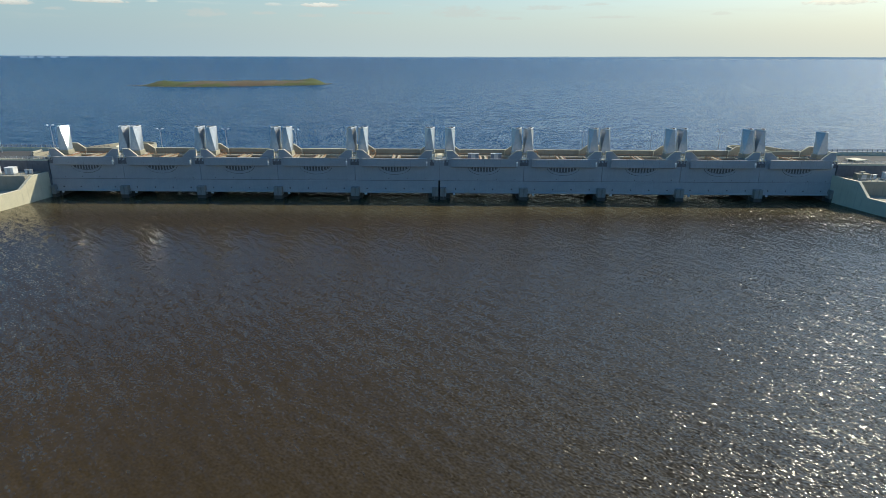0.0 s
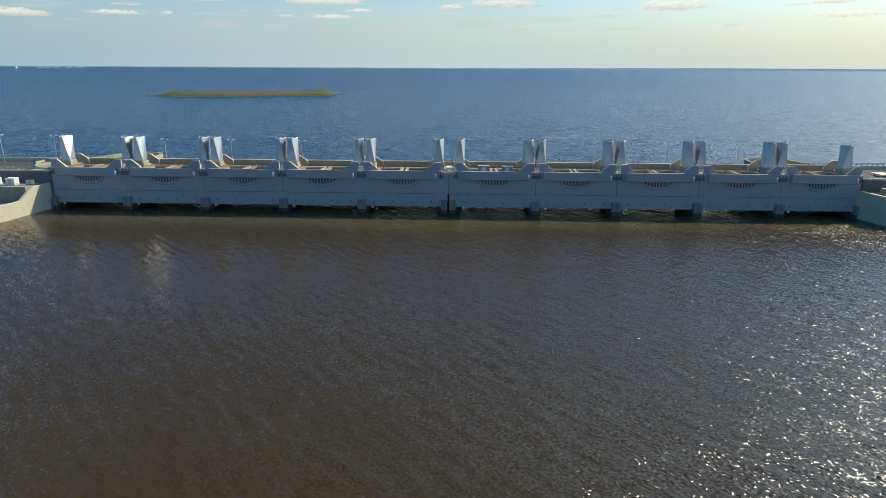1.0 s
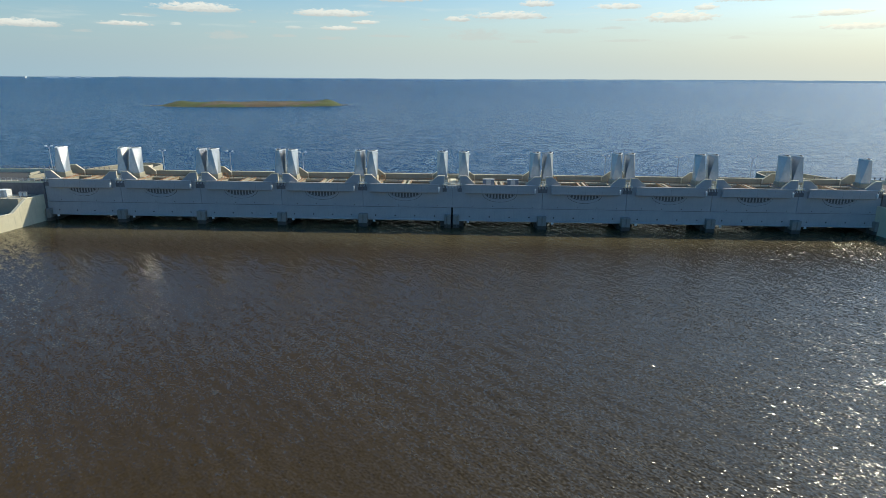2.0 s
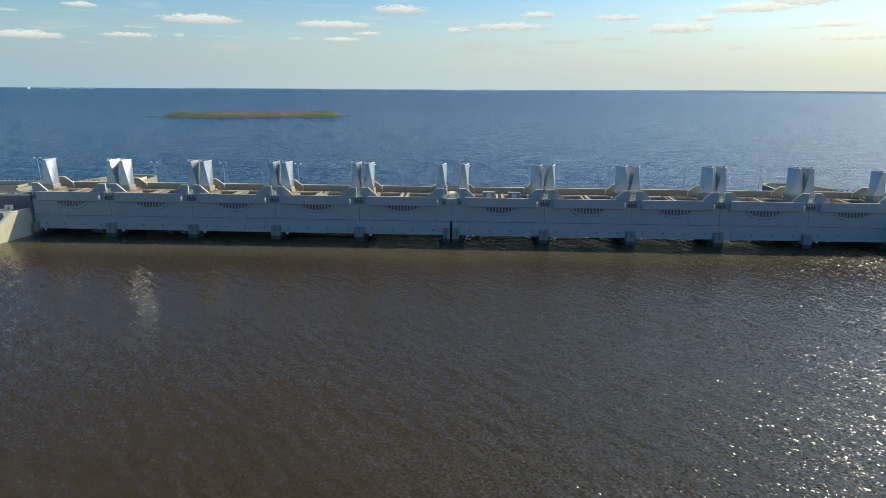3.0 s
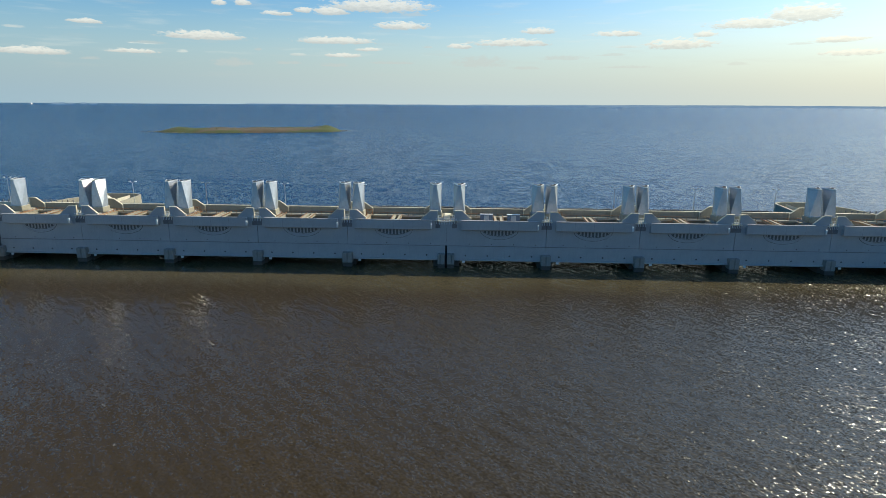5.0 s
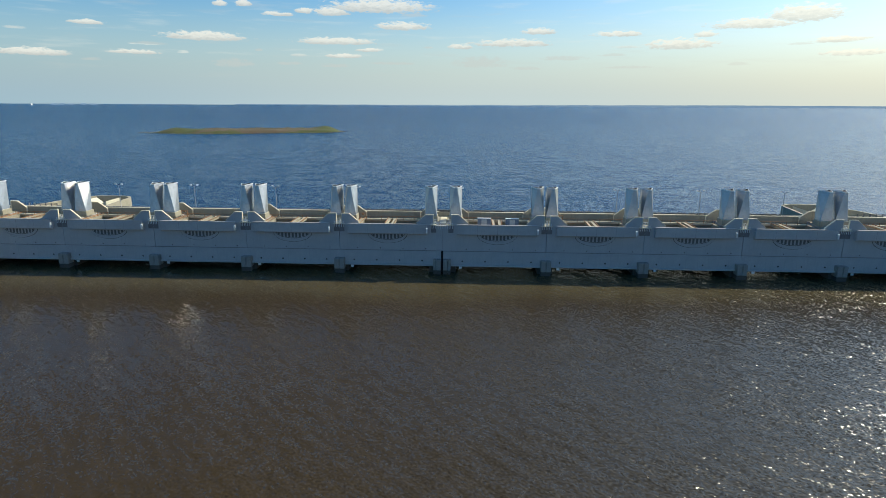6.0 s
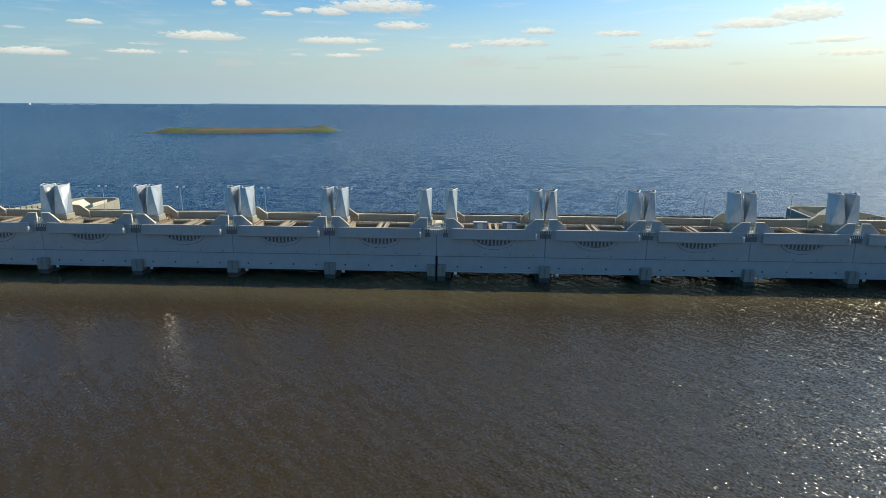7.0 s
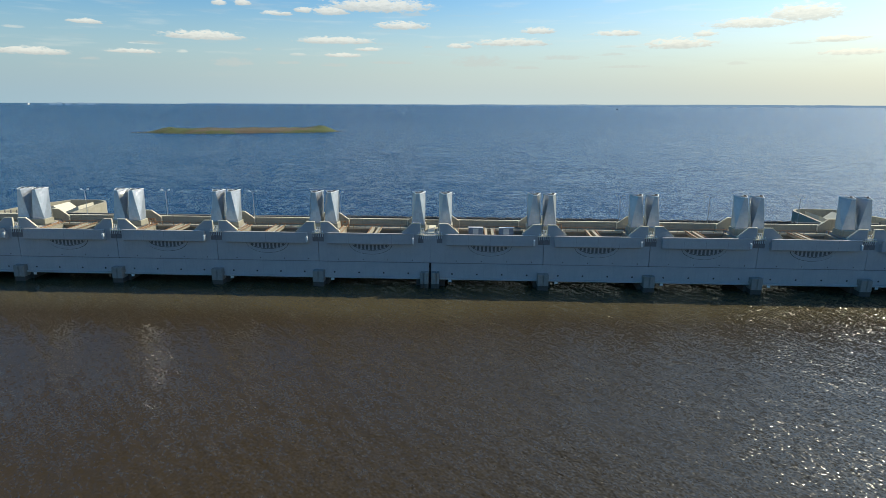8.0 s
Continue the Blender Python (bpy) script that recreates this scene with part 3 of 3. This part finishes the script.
def make_tower():
    """A twisted steel-clad tower: square at its foot, an arrowhead in plan at its top."""
    t = thing("dam_tower", "tall faceted steel-clad tower on a concrete plinth", "tower", "towers along the dam")
    part("plinth", solid(-1.95, 1.95, -1.9, 1.9, 14.1, 15.7, bevel=0.06), DECK, t, "pale concrete plinth")
    z0, z1 = 15.7, 24.1
    bl, br, kl, kr = (-1.7, -1.5, z0), (1.7, -1.5, z0), (-1.7, 1.5, z0), (1.7, 1.5, z0)
    tl, ml, mr, tr, tb = (-1.75, 1.8, z1), (-0.42, -1.8, z1 - 0.05), (0.42, -1.8, z1 - 0.05), (1.75, 1.8, z1), (0, 0.6, z1)
    b = B()
    core = [b.verts.new(p) for p in (bl, br, kl, kr, tl, ml, mr, tr, tb)]
    BL, BR, KL, KR, TL, ML, MR, TR, TB = core
    for f in ((BL, BR, MR, ML), (BL, ML, TL), (BR, TR, MR), (KL, BL, TL), (BR, KR, TR), (KR, KL, TB), (KL, TL, TB), (KR, TB, TR), (TL, ML, TB), (ML, MR, TB), (MR, TR, TB), (KL, KR, BR, BL)):
        b.faces.new(f)
    bmesh.ops.recalc_face_normals(b, faces=b.faces)
    bmesh.ops.scale(b, verts=b.verts, vec=(0.98, 0.975, 1.0))
    part("core", b, DARK, t)
    verts, faces = [], []
    for a, c, d in ((ml, bl, br), (br, mr, ml), (bl, ml, tl), (br, tr, mr), (tl, kl, bl), (tr, br, kr), (tb, kr, kl), (kl, tl, tb), (kr, tb, tr)):
        facet(verts, faces, a, c, d, 11, 0.003)
    mesh = bpy.data.meshes.new("cladding")
    mesh.from_pydata(verts, [], faces)
    mesh.materials.append(STEEL)
    clad = new("cladding", mesh)
    clad.parent = t
    tagged(clad, "brushed steel cladding sheets")
    for run in ((tl, ml), (ml, mr), (mr, tr), (tl, tb), (tb, tr)):
        part("rim", tube(B(), [run[0], run[1]], 0.1, 6), WHITE, t)
    part("roof_hatch", solid(0.55, 1.15, 0.75, 1.3, z1 - 0.3, z1 + 0.22, bevel=0.04), DARK, t, "small dark hatch on the tower top")
    part("roof_lamp", solid(-0.16, 0.16, 0.2, 0.5, z1 - 0.3, z1 + 0.3, bevel=0.03), GALV, t, "small grey lamp housing")
    return t


TOWER_Y = 7.5
tower = make_tower()
spots = [s * (JOINT + 1.95) for s in (-1, 1)]
for k in range(1, 5):
    spots += [s * PIERS[k] + d for s in (-1, 1) for d in (-2.1, 2.1)]
spots += [-PIERS[5] + 2.1, PIERS[5] - 2.1]
for i, x in enumerate(spots):
    if i == 0:
        tower.matrix_basis = pose(x, TOWER_Y, 0)
    elif i == len(spots) - 1:                       # the last tower is lower
        copy_thing(tower, pose(x, TOWER_Y, 14.1 * 0.08) @ Matrix.Diagonal((1, 1, 0.92, 1)))
    else:
        copy_thing(tower, pose(x, TOWER_Y, 0))


# ---------------------------------------------------------------- street lamps behind the dam
def make_lamp():
    lamp = thing("street_lamp", "slender grey double-armed street lamp behind the dam", "street lamp", "lamps along the dam road")
    part("pole", tube(B(), [(0, 0, 0), (0, 0, 5), (0, 0, 9.9)], [0.13, 0.1, 0.07]), GALV, lamp)
    part("pole_base", tube(B(), [(0, 0, -0.05), (0, 0, 0.6)], [0.24, 0.2]), GALV, lamp)
    for s in (-1, 1):
        arm = part("arm", tube(B(), [(0, 0, 9.75), (s * 0.35, 0, 10.1), (s * 0.9, 0, 10.3)], 0.045, 6), GALV, lamp)
        part("lantern", prism(B(), [(s * 0.75, 10.24), (s * 1.45, 10.34), (s * 1.45, 10.5), (s * 0.95, 10.56), (s * 0.75, 10.42)], -0.2, 0.2), WHITE, arm, "pale lantern head")
    return lamp


ROAD_Y, ROAD_Z = 17.2, 12.8            # road on the abutments
QUAY_Y, QUAY_Z = 30.0, 10.1            # quay road behind the dam
lamp = make_lamp()
lamp.matrix_basis = pose(-167.0, ROAD_Y, ROAD_Z)
copy_thing(lamp, pose(-146.6, ROAD_Y, ROAD_Z))
for x in (-111.5, -85.4, -57.5, -30.2, 4.2, 30.0, 56.0, 82.8, 109.5):
    copy_thing(lamp, pose(x, QUAY_Y, QUAY_Z))

# the quay road behind the dam, and the higher roads on both abutments
quay = part("quay_road", solid(-PIERS[5], PIERS[5], DEPTH + 0.02, 33.5, 1.6, QUAY_Z), ASPHALT)
tagged(quay, "asphalt quay road along the sea side of the dam", "road", kind="structure")
for s in (-1, 1):
    strip = part("road_strip", solid(*sorted((s * (PIERS[5] + 0.02), s * 420)), DEPTH + 0.02, 19.5, -3, ROAD_Z), ASPHALT)
    tagged(strip, "asphalt road strip on the abutment", "road", kind="structure")


# ---------------------------------------------------------------- abutments, wing walls
def make_abutment(s, start, way, profile):
    def sx(a, b):
        return (min(s * a, s * b), max(s * a, s * b))
    end = PIERS[5]
    ab = thing("abutment", "concrete abutment with a terrace and retaining walls", "abutment", "", "structure")
    # platform body in a darker concrete than the dam wall
    part("platform", solid(*sx(end + 0.05, 420), -0.5, DEPTH, -4, 12.9), STREAKED, ab)
    part("platform_road", solid(*sx(end + 0.05, 420), 0.3, DEPTH, 12.904, 12.96), ASPHALT, ab)
    part("kerb_wall", solid(*sx(end + 0.05, 420), -0.55, 0.0, 12.9, 13.5), CAP, ab)
    part("terrace", solid(*sx(end + 3.4, 420), -9.0, -0.5, -4, 9.0), REAR, ab)
    part("low_ground", solid(*sx(end + 5.5, 420), -70, -9.0, -4, 3.9), GRAVEL, ab)
    d = Vector((way[0], way[1], 0)).normalized()
    (high, z_high), (low, z_low) = profile
    crest = [(0.0, z_high + 0.1), (high, z_high), (low, z_low), (75, z_low - 0.3)]
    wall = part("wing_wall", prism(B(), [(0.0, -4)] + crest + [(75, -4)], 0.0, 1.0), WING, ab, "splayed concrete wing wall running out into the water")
    turn = Matrix(((s * d.x, s * -d.y, 0, s * start), (d.y, d.x, 0, 0.0), (0, 0, 1, 0), (0, 0, 0, 1)))
    wall.matrix_basis = turn
    cap = part("wing_wall_cap", prism(B(), [(x, z + 0.004) for x, z in crest] + [(x + 0.08, z + 0.19) for x, z in crest[::-1]], -0.06, 1.06), CAP, ab, "pale coping on the wing wall")
    cap.matrix_basis = turn
    return ab


make_abutment(-1, 138.6, (2.4, -14.0), ((7.5, 8.7), (13.2, 5.0)))
make_abutment(1, 137.2, (6.2, -22.5), ((10.4, 9.0), (14.8, 4.5)))

# ---------------------------------------------------------------- railings and parapets on the roads
def make_fence(x0, x1, y, z, tall, gap, post, rails, group, label, footing=None, wide=0.07):
    f = thing("fence", label, "fence", group)
    f.matrix_basis = pose(x0, y, z)
    b = solid(-wide, wide, -wide, wide, 0, tall)
    first = part("fence_post", b, post, f)
    count = int(abs(x1 - x0) / gap)
    way = 1 if x1 > x0 else -1
    for i in range(1, count + 1):
        o = new("fence_post", first.data)
        o.parent = f
        o.location = (way * i * gap, 0, 0)
    for h in rails:
        part("fence_rail", solid(*sorted((0, way * count * gap)), -0.04, 0.04, h - 0.04, h + 0.04), post, f)
    if footing:
        part("fence_wall", solid(*sorted((-way * 0.3, way * count * gap)), -0.25, 0.25, -0.02, footing), CAP, f)
    return f


for s in (-1, 1):
    make_fence(s * 128.0, s * 300.0, 21.5, 12.8, 2.4, 1.9, STREAKED, (1.9, 2.3), "sea-side fences", "concrete sea-side parapet with slim grey fence posts", 1.4, 0.13)
    make_fence(s * (PIERS[5] + 1.0), s * 300.0, -0.3, 13.5, 0.9, 2.0, GALV, (0.45, 0.88), "road railings", "grey steel railing on the road edge")
    make_fence(s * (PIERS[5] + 2.5), s * 300.0, -8.7, 9.0, 1.1, 2.2, GALV, (0.55, 1.08), "terrace railings", "grey steel railing on the terrace edge")


# ---------------------------------------------------------------- moles on the sea side
def make_mole(s, shift=0.0):
    o = thing("mole", "round-headed pale concrete mole on the sea side", "mole", "sea-side moles", "structure")
    path = [(140.0, 36.0), (145.0, 88.0)]
    path += [(152.0 - 7.0 * math.cos(radians(a)), 91.0 + 7.0 * math.sin(radians(a))) for a in range(0, 91, 15)]
    path += [(163.0, 97.5), (171.0, 82.0), (178.0, 50.0)]
    path = [(x + shift, y) for x, y in path]
    b = B()
    for (ax, ay), (bx, by) in zip(path, path[1:]):
        d = Vector((bx - ax, by - ay)).normalized() * 0.45
        ring = [(s * (ax - d.y), ay + d.x), (s * (bx - d.y), by + d.x), (s * (bx + d.y), by - d.x), (s * (ax + d.y), ay - d.x)]
        prism(b, ring, -3, 5.4, "z")
    part("mole_wall", b, DECK, o)
    part("mole_floor", prism(B(), [(s * x, y) for x, y in path], -3, 1.4, "z"), DECK, o)
    b = B()
    prism(b, [(s * (x + shift), z) for x, z in ((168, 1.3), (165.0, 3.4), (157.3, 6.2), (153.4, 3.4), (146.9, 6.2), (146.9, 1.3))], 78.0, 88.0)
    part("mole_apron", b, CAP, o, "sloping pale concrete aprons")
    return o


make_mole(-1), make_mole(1, -3.5)


# ---------------------------------------------------------------- kerb stones and banks on the sea side
def rocks(name, spots, low, high, material):
    verts, faces = [], []
    b = B()
    bmesh.ops.create_icosphere(b, subdivisions=1, radius=1.0)
    base = [v.co.copy() for v in b.verts]
    tris = [[v.index for v in f.verts] for f in b.faces]
    b.free()
    for p in spots:
        r = random.uniform(low, high)
        k = len(verts)
        turn = Euler([random.uniform(0, 6.3) for _ in range(3)]).to_matrix()
        squash = Vector((random.uniform(0.8, 1.3), random.uniform(0.8, 1.3), random.uniform(0.6, 1.0)))
        for v in base:
            q = turn @ (v * random.uniform(0.75, 1.1))
            verts.append((p[0] + r * q.x * squash.x, p[1] + r * q.y * squash.y, p[2] + r * q.z * squash.z))
        faces += [[k + i for i in t] for t in tris]
    mesh = bpy.data.meshes.new(name)
    mesh.from_pydata(verts, [], faces)
    mesh.materials.append(material)
    return new(name, mesh)


spots = []
for i in range(620):
    spots.append((random.uniform(-40, 110), 32.8 + random.uniform(-0.4, 0.4), 12.45 + random.uniform(-0.1, 0.15)))
tagged(rocks("kerb_stones", spots, 0.2, 0.42, ROCK), "dark rough stones set along the sea-side kerb wall", "stones", kind="stuff")
kerb = part("kerb_wall", solid(-136, 136, 32.4, 33.2, QUAY_Z, 12.3), ROCK)
tagged(kerb, "dark stone kerb wall along the sea-side road", "kerb wall", kind="structure")
for s in (-1, 1):
    bank = part("bank", prism(B(), [(19.5, -3), (19.5, 12.8), (23.0, 12.8), (36.0, -1.0), (36.0, -3)], *sorted((s * 141, s * 420)), "x"), ROCK)
    tagged(bank, "stony bank below the road on the sea side", "bank", kind="structure")


# ---------------------------------------------------------------- equipment on the deck and terraces
def make_cabin(wide, deep, tall, group, label, paint, lid=None):
    c = thing("equipment_box", label, "equipment box", group)
    part("body", solid(-wide / 2, wide / 2, -deep / 2, deep / 2, 0, tall - 0.12, bevel=0.04), paint, c)
    part("lid", solid(-wide / 2 - 0.06, wide / 2 + 0.06, -deep / 2 - 0.06, deep / 2 + 0.06, tall - 0.116, tall, bevel=0.02), lid or WHITE, c)
    part("door", solid(-wide * 0.2, wide * 0.2, -deep / 2 - 0.03, -deep / 2 + 0.01, 0.12, tall - 0.3), GALV, c)
    part("skid", solid(-wide / 2 + 0.1, wide / 2 - 0.1, -deep / 2 + 0.1, deep / 2 - 0.1, -0.1, 0.02), GALV, c)
    return c


deck_box = make_cabin(3.7, 0.9, 2.1, "deck boxes", "grey-blue box cabin with a white lid on the walkway", BLUE)
deck_box.matrix_basis = pose(11.9, 1.4, 14.0)
copy_thing(deck_box, pose(19.9, 1.4, 14.0))
side_box = make_cabin(3.0, 2.4, 2.3, "terrace boxes", "white equipment box on the terrace", WHITE)
side_box.matrix_basis = pose(-148.5, -5.0, 9.1)
for x in (-154.4, 153.0):
    copy_thing(side_box, pose(x, -5.0, 9.1))
pump_box = make_cabin(4.2, 2.6, 1.9, "terrace boxes", "beige equipment box with a small vent cap on the terrace", REAR, DECK)
pump_box.matrix_basis = pose(144.0, -5.0, 9.1)
part("vent_pipe", solid(-0.2, 0.2, -0.2, 0.2, 1.9, 2.4), GALV, pump_box)
part("vent_cap", solid(-0.8, 0.8, -0.5, 0.5, 2.4, 2.6, bevel=0.03), DECK, pump_box)



def make_beam_stack():
    """Precast beams laid criss-cross on the road."""
    o = thing("beam_stack", "pale precast concrete beams stacked on the road", "beams")
    for i in range(4):
        part("beam", prism(B(), [(-0.45, 0), (0.45, 0), (0.3, 0.7), (-0.3, 0.7)], 1.9 * i, 1.9 * i + 0.004 + 9.0 - 1.2 * i, "y"), DECK, o)
    for i, m in enumerate(o.children):
        m.matrix_basis = pose(-1.3 * i, 0.6 * i, 0.0 if i % 2 == 0 else 0.71, 0, 0, -24 + 9 * i)
    return o


make_beam_stack().matrix_basis = pose(-146.0, 2.4, 12.964)


def make_cover_slab():
    o = thing("cover_slab", "pale flat concrete cover slab leaning on a low block", "slab")
    part("slab", solid(-2.4, 2.4, -2.6, 2.6, 0.55, 0.85, bevel=0.05), CAP, o)
    part("block", solid(-1.6, 1.6, -1.6, 1.6, 0.0, 0.546), REAR, o)
    return o


make_cover_slab().matrix_basis = pose(149.2, 7.5, 12.964, 0, 0, 12)


def make_cabinet():
    o = thing("switch_cabinet", "small grey switch cabinet on the terrace", "cabinet", "switch cabinets")
    part("body", solid(-0.55, 0.55, -0.35, 0.35, 0.1, 1.5, bevel=0.03), GALV, o)
    part("door", solid(-0.47, 0.47, -0.38, -0.352, 0.2, 1.4), WHITE, o)
    part("roof", solid(-0.62, 0.62, -0.45, 0.42, 1.504, 1.58), GALV, o)
    part("foot", solid(-0.5, 0.5, -0.3, 0.3, 0.0, 0.1), STREAKED, o)
    return o


cabinet = make_cabinet()
cabinet.matrix_basis = pose(-143.4, -4.6, 9.0)
for x in (-141.9, 146.9, 148.6):
    copy_thing(cabinet, pose(x, -4.6, 9.0))


def make_hoist_frame():
    """A small rusty frame with a cross-bar and braces, standing at the pit's rear edge."""
    o = thing("hoist_frame", "small rust-red steel hoist frame beside the gate pit", "hoist frame", "hoist frames")
    for x in (-1.1, 1.1):
        part("leg", tube(B(), [(x, -0.5, 0), (0.8 * x, 0, 2.0)], 0.09, 6), RUST, o)
        part("brace", tube(B(), [(x, 0.7, 0), (0.8 * x, 0, 2.0)], 0.07, 6), RUST, o)
    part("crossbar", tube(B(), [(-1.0, 0, 2.0), (1.0, 0, 2.0)], 0.1, 6), RUST, o)
    part("winch", tube(B(), [(-0.3, 0, 1.7), (0.3, 0, 1.7)], 0.22, 10), RUST, o)
    return o


hoist = make_hoist_frame()
hoist.matrix_basis = pose(PIERS[1] + 4.9, 10.3, 13.4)
for x in (-PIERS[1] + 9.0 - 3.9, -PIERS[3] + 4.6, PIERS[2] + 5.0):
    copy_thing(hoist, pose(x, 10.3, 13.4))

# ---------------------------------------------------------------- island
def island_height(gx, gy):
    r = np.sqrt((gx / 134) ** 4 + ((gy - 4 * np.sin(gx * 0.04)) / 44) ** 2)
    z = 5.0 * np.clip(1 - r ** 5.0, -0.3, 1)
    n = np.array([[noise.noise((x * 0.03, y * 0.05, 3)) + 0.6 * noise.noise((x * 0.1, y * 0.12, 7)) for x in gx[0]] for y in gy[:, 0]])
    knoll = 4.2 * np.exp(-((gx - 112) / 15) ** 2 - (gy / 20) ** 2) + 2.0 * np.exp(-((gx + 105) / 14) ** 2 - (gy / 20) ** 2)
    return z + knoll + 1.6 * n * (r < 1.0)


ISLAND = pose(-326, 742, 0, 0, 0, 16)
island = sheet("island_ground", spaced([(-150, 150, 2.5)]), spaced([(-56, 56, 2.5)]), island_height, GRASS)
island.matrix_basis = ISLAND
tagged(island, "low grassy island with a pale stony shore", "island", kind="structure")
shore = []
for i in range(700):
    a = random.uniform(0, 2 * math.pi)
    q = random.uniform(0.93, 1.04)
    x = 134 * q * math.copysign(math.sqrt(abs(math.cos(a))), math.cos(a))
    p = ISLAND @ Vector((x, 44 * q * math.sin(a) + 4 * math.sin(x * 0.04), 0.15))
    shore.append(tuple(p))
for i in range(40):
    shore.append(tuple(ISLAND @ Vector((random.choice((random.uniform(136, 149), random.uniform(-156, -138))), random.uniform(-6, 4), 0.0))))
tagged(rocks("shore_rocks", shore, 0.4, 1.2, SHORE), "pale boulders along the island shore", "boulders", kind="stuff")
clumps = []
for i in range(300):
    x, y = random.gauss(0, 75), random.gauss(0, 20)
    if random.random() < 0.4:
        x, y = random.choice((random.gauss(100, 14), random.gauss(-105, 12), random.gauss(20, 30))), random.gauss(4, 9)
    if (x / 128) ** 2 + (y / 36) ** 2 < 1:
        h = float(island_height(np.array([[x]]), np.array([[y]]))[0, 0])
        clumps.append(tuple(ISLAND @ Vector((x, y, h + random.uniform(-0.6, 0.1)))))
tagged(rocks("shrubs", clumps, 0.5, 1.5, SHRUB), "dark green scrub scattered over the island", "shrubs", kind="stuff")

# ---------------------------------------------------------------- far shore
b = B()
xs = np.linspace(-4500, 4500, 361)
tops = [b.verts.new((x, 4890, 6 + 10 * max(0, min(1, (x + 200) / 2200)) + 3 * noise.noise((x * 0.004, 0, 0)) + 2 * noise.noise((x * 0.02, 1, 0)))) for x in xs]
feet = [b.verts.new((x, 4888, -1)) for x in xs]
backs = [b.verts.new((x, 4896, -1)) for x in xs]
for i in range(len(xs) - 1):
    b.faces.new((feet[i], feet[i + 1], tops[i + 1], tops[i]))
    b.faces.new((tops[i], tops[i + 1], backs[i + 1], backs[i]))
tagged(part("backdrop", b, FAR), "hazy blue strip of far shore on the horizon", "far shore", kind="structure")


# ---------------------------------------------------------------- specks on the horizon
ship = thing("ship", "small dark ship far out on the sea", "ship")
ship.matrix_basis = pose(763, 3060, 0)
part("hull", prism(B(), [(-6, -1), (-7, 2), (7, 2), (5, -1)], -2, 2), BLUE, ship)
part("wheelhouse", solid(-4, -1, -1.5, 1.5, 2.004, 5, bevel=0.2), GALV, ship)
part("mast", tube(B(), [(2, 0, 2), (2, 0, 10)], 0.5, 6), BLUE, ship)
buoy = thing("buoy", "orange buoy floating on the sea", "buoy")
buoy.matrix_basis = pose(1240, 1440, 0)
part("float", tube(B(), [(0, 0, -0.5), (0, 0, 1.5)], 2.0, 12), RUST, buoy)
part("cage", tube(B(), [(0, 0, 1.5), (0, 0, 4.5)], [1.6, 0.4], 8), RUST, buoy)
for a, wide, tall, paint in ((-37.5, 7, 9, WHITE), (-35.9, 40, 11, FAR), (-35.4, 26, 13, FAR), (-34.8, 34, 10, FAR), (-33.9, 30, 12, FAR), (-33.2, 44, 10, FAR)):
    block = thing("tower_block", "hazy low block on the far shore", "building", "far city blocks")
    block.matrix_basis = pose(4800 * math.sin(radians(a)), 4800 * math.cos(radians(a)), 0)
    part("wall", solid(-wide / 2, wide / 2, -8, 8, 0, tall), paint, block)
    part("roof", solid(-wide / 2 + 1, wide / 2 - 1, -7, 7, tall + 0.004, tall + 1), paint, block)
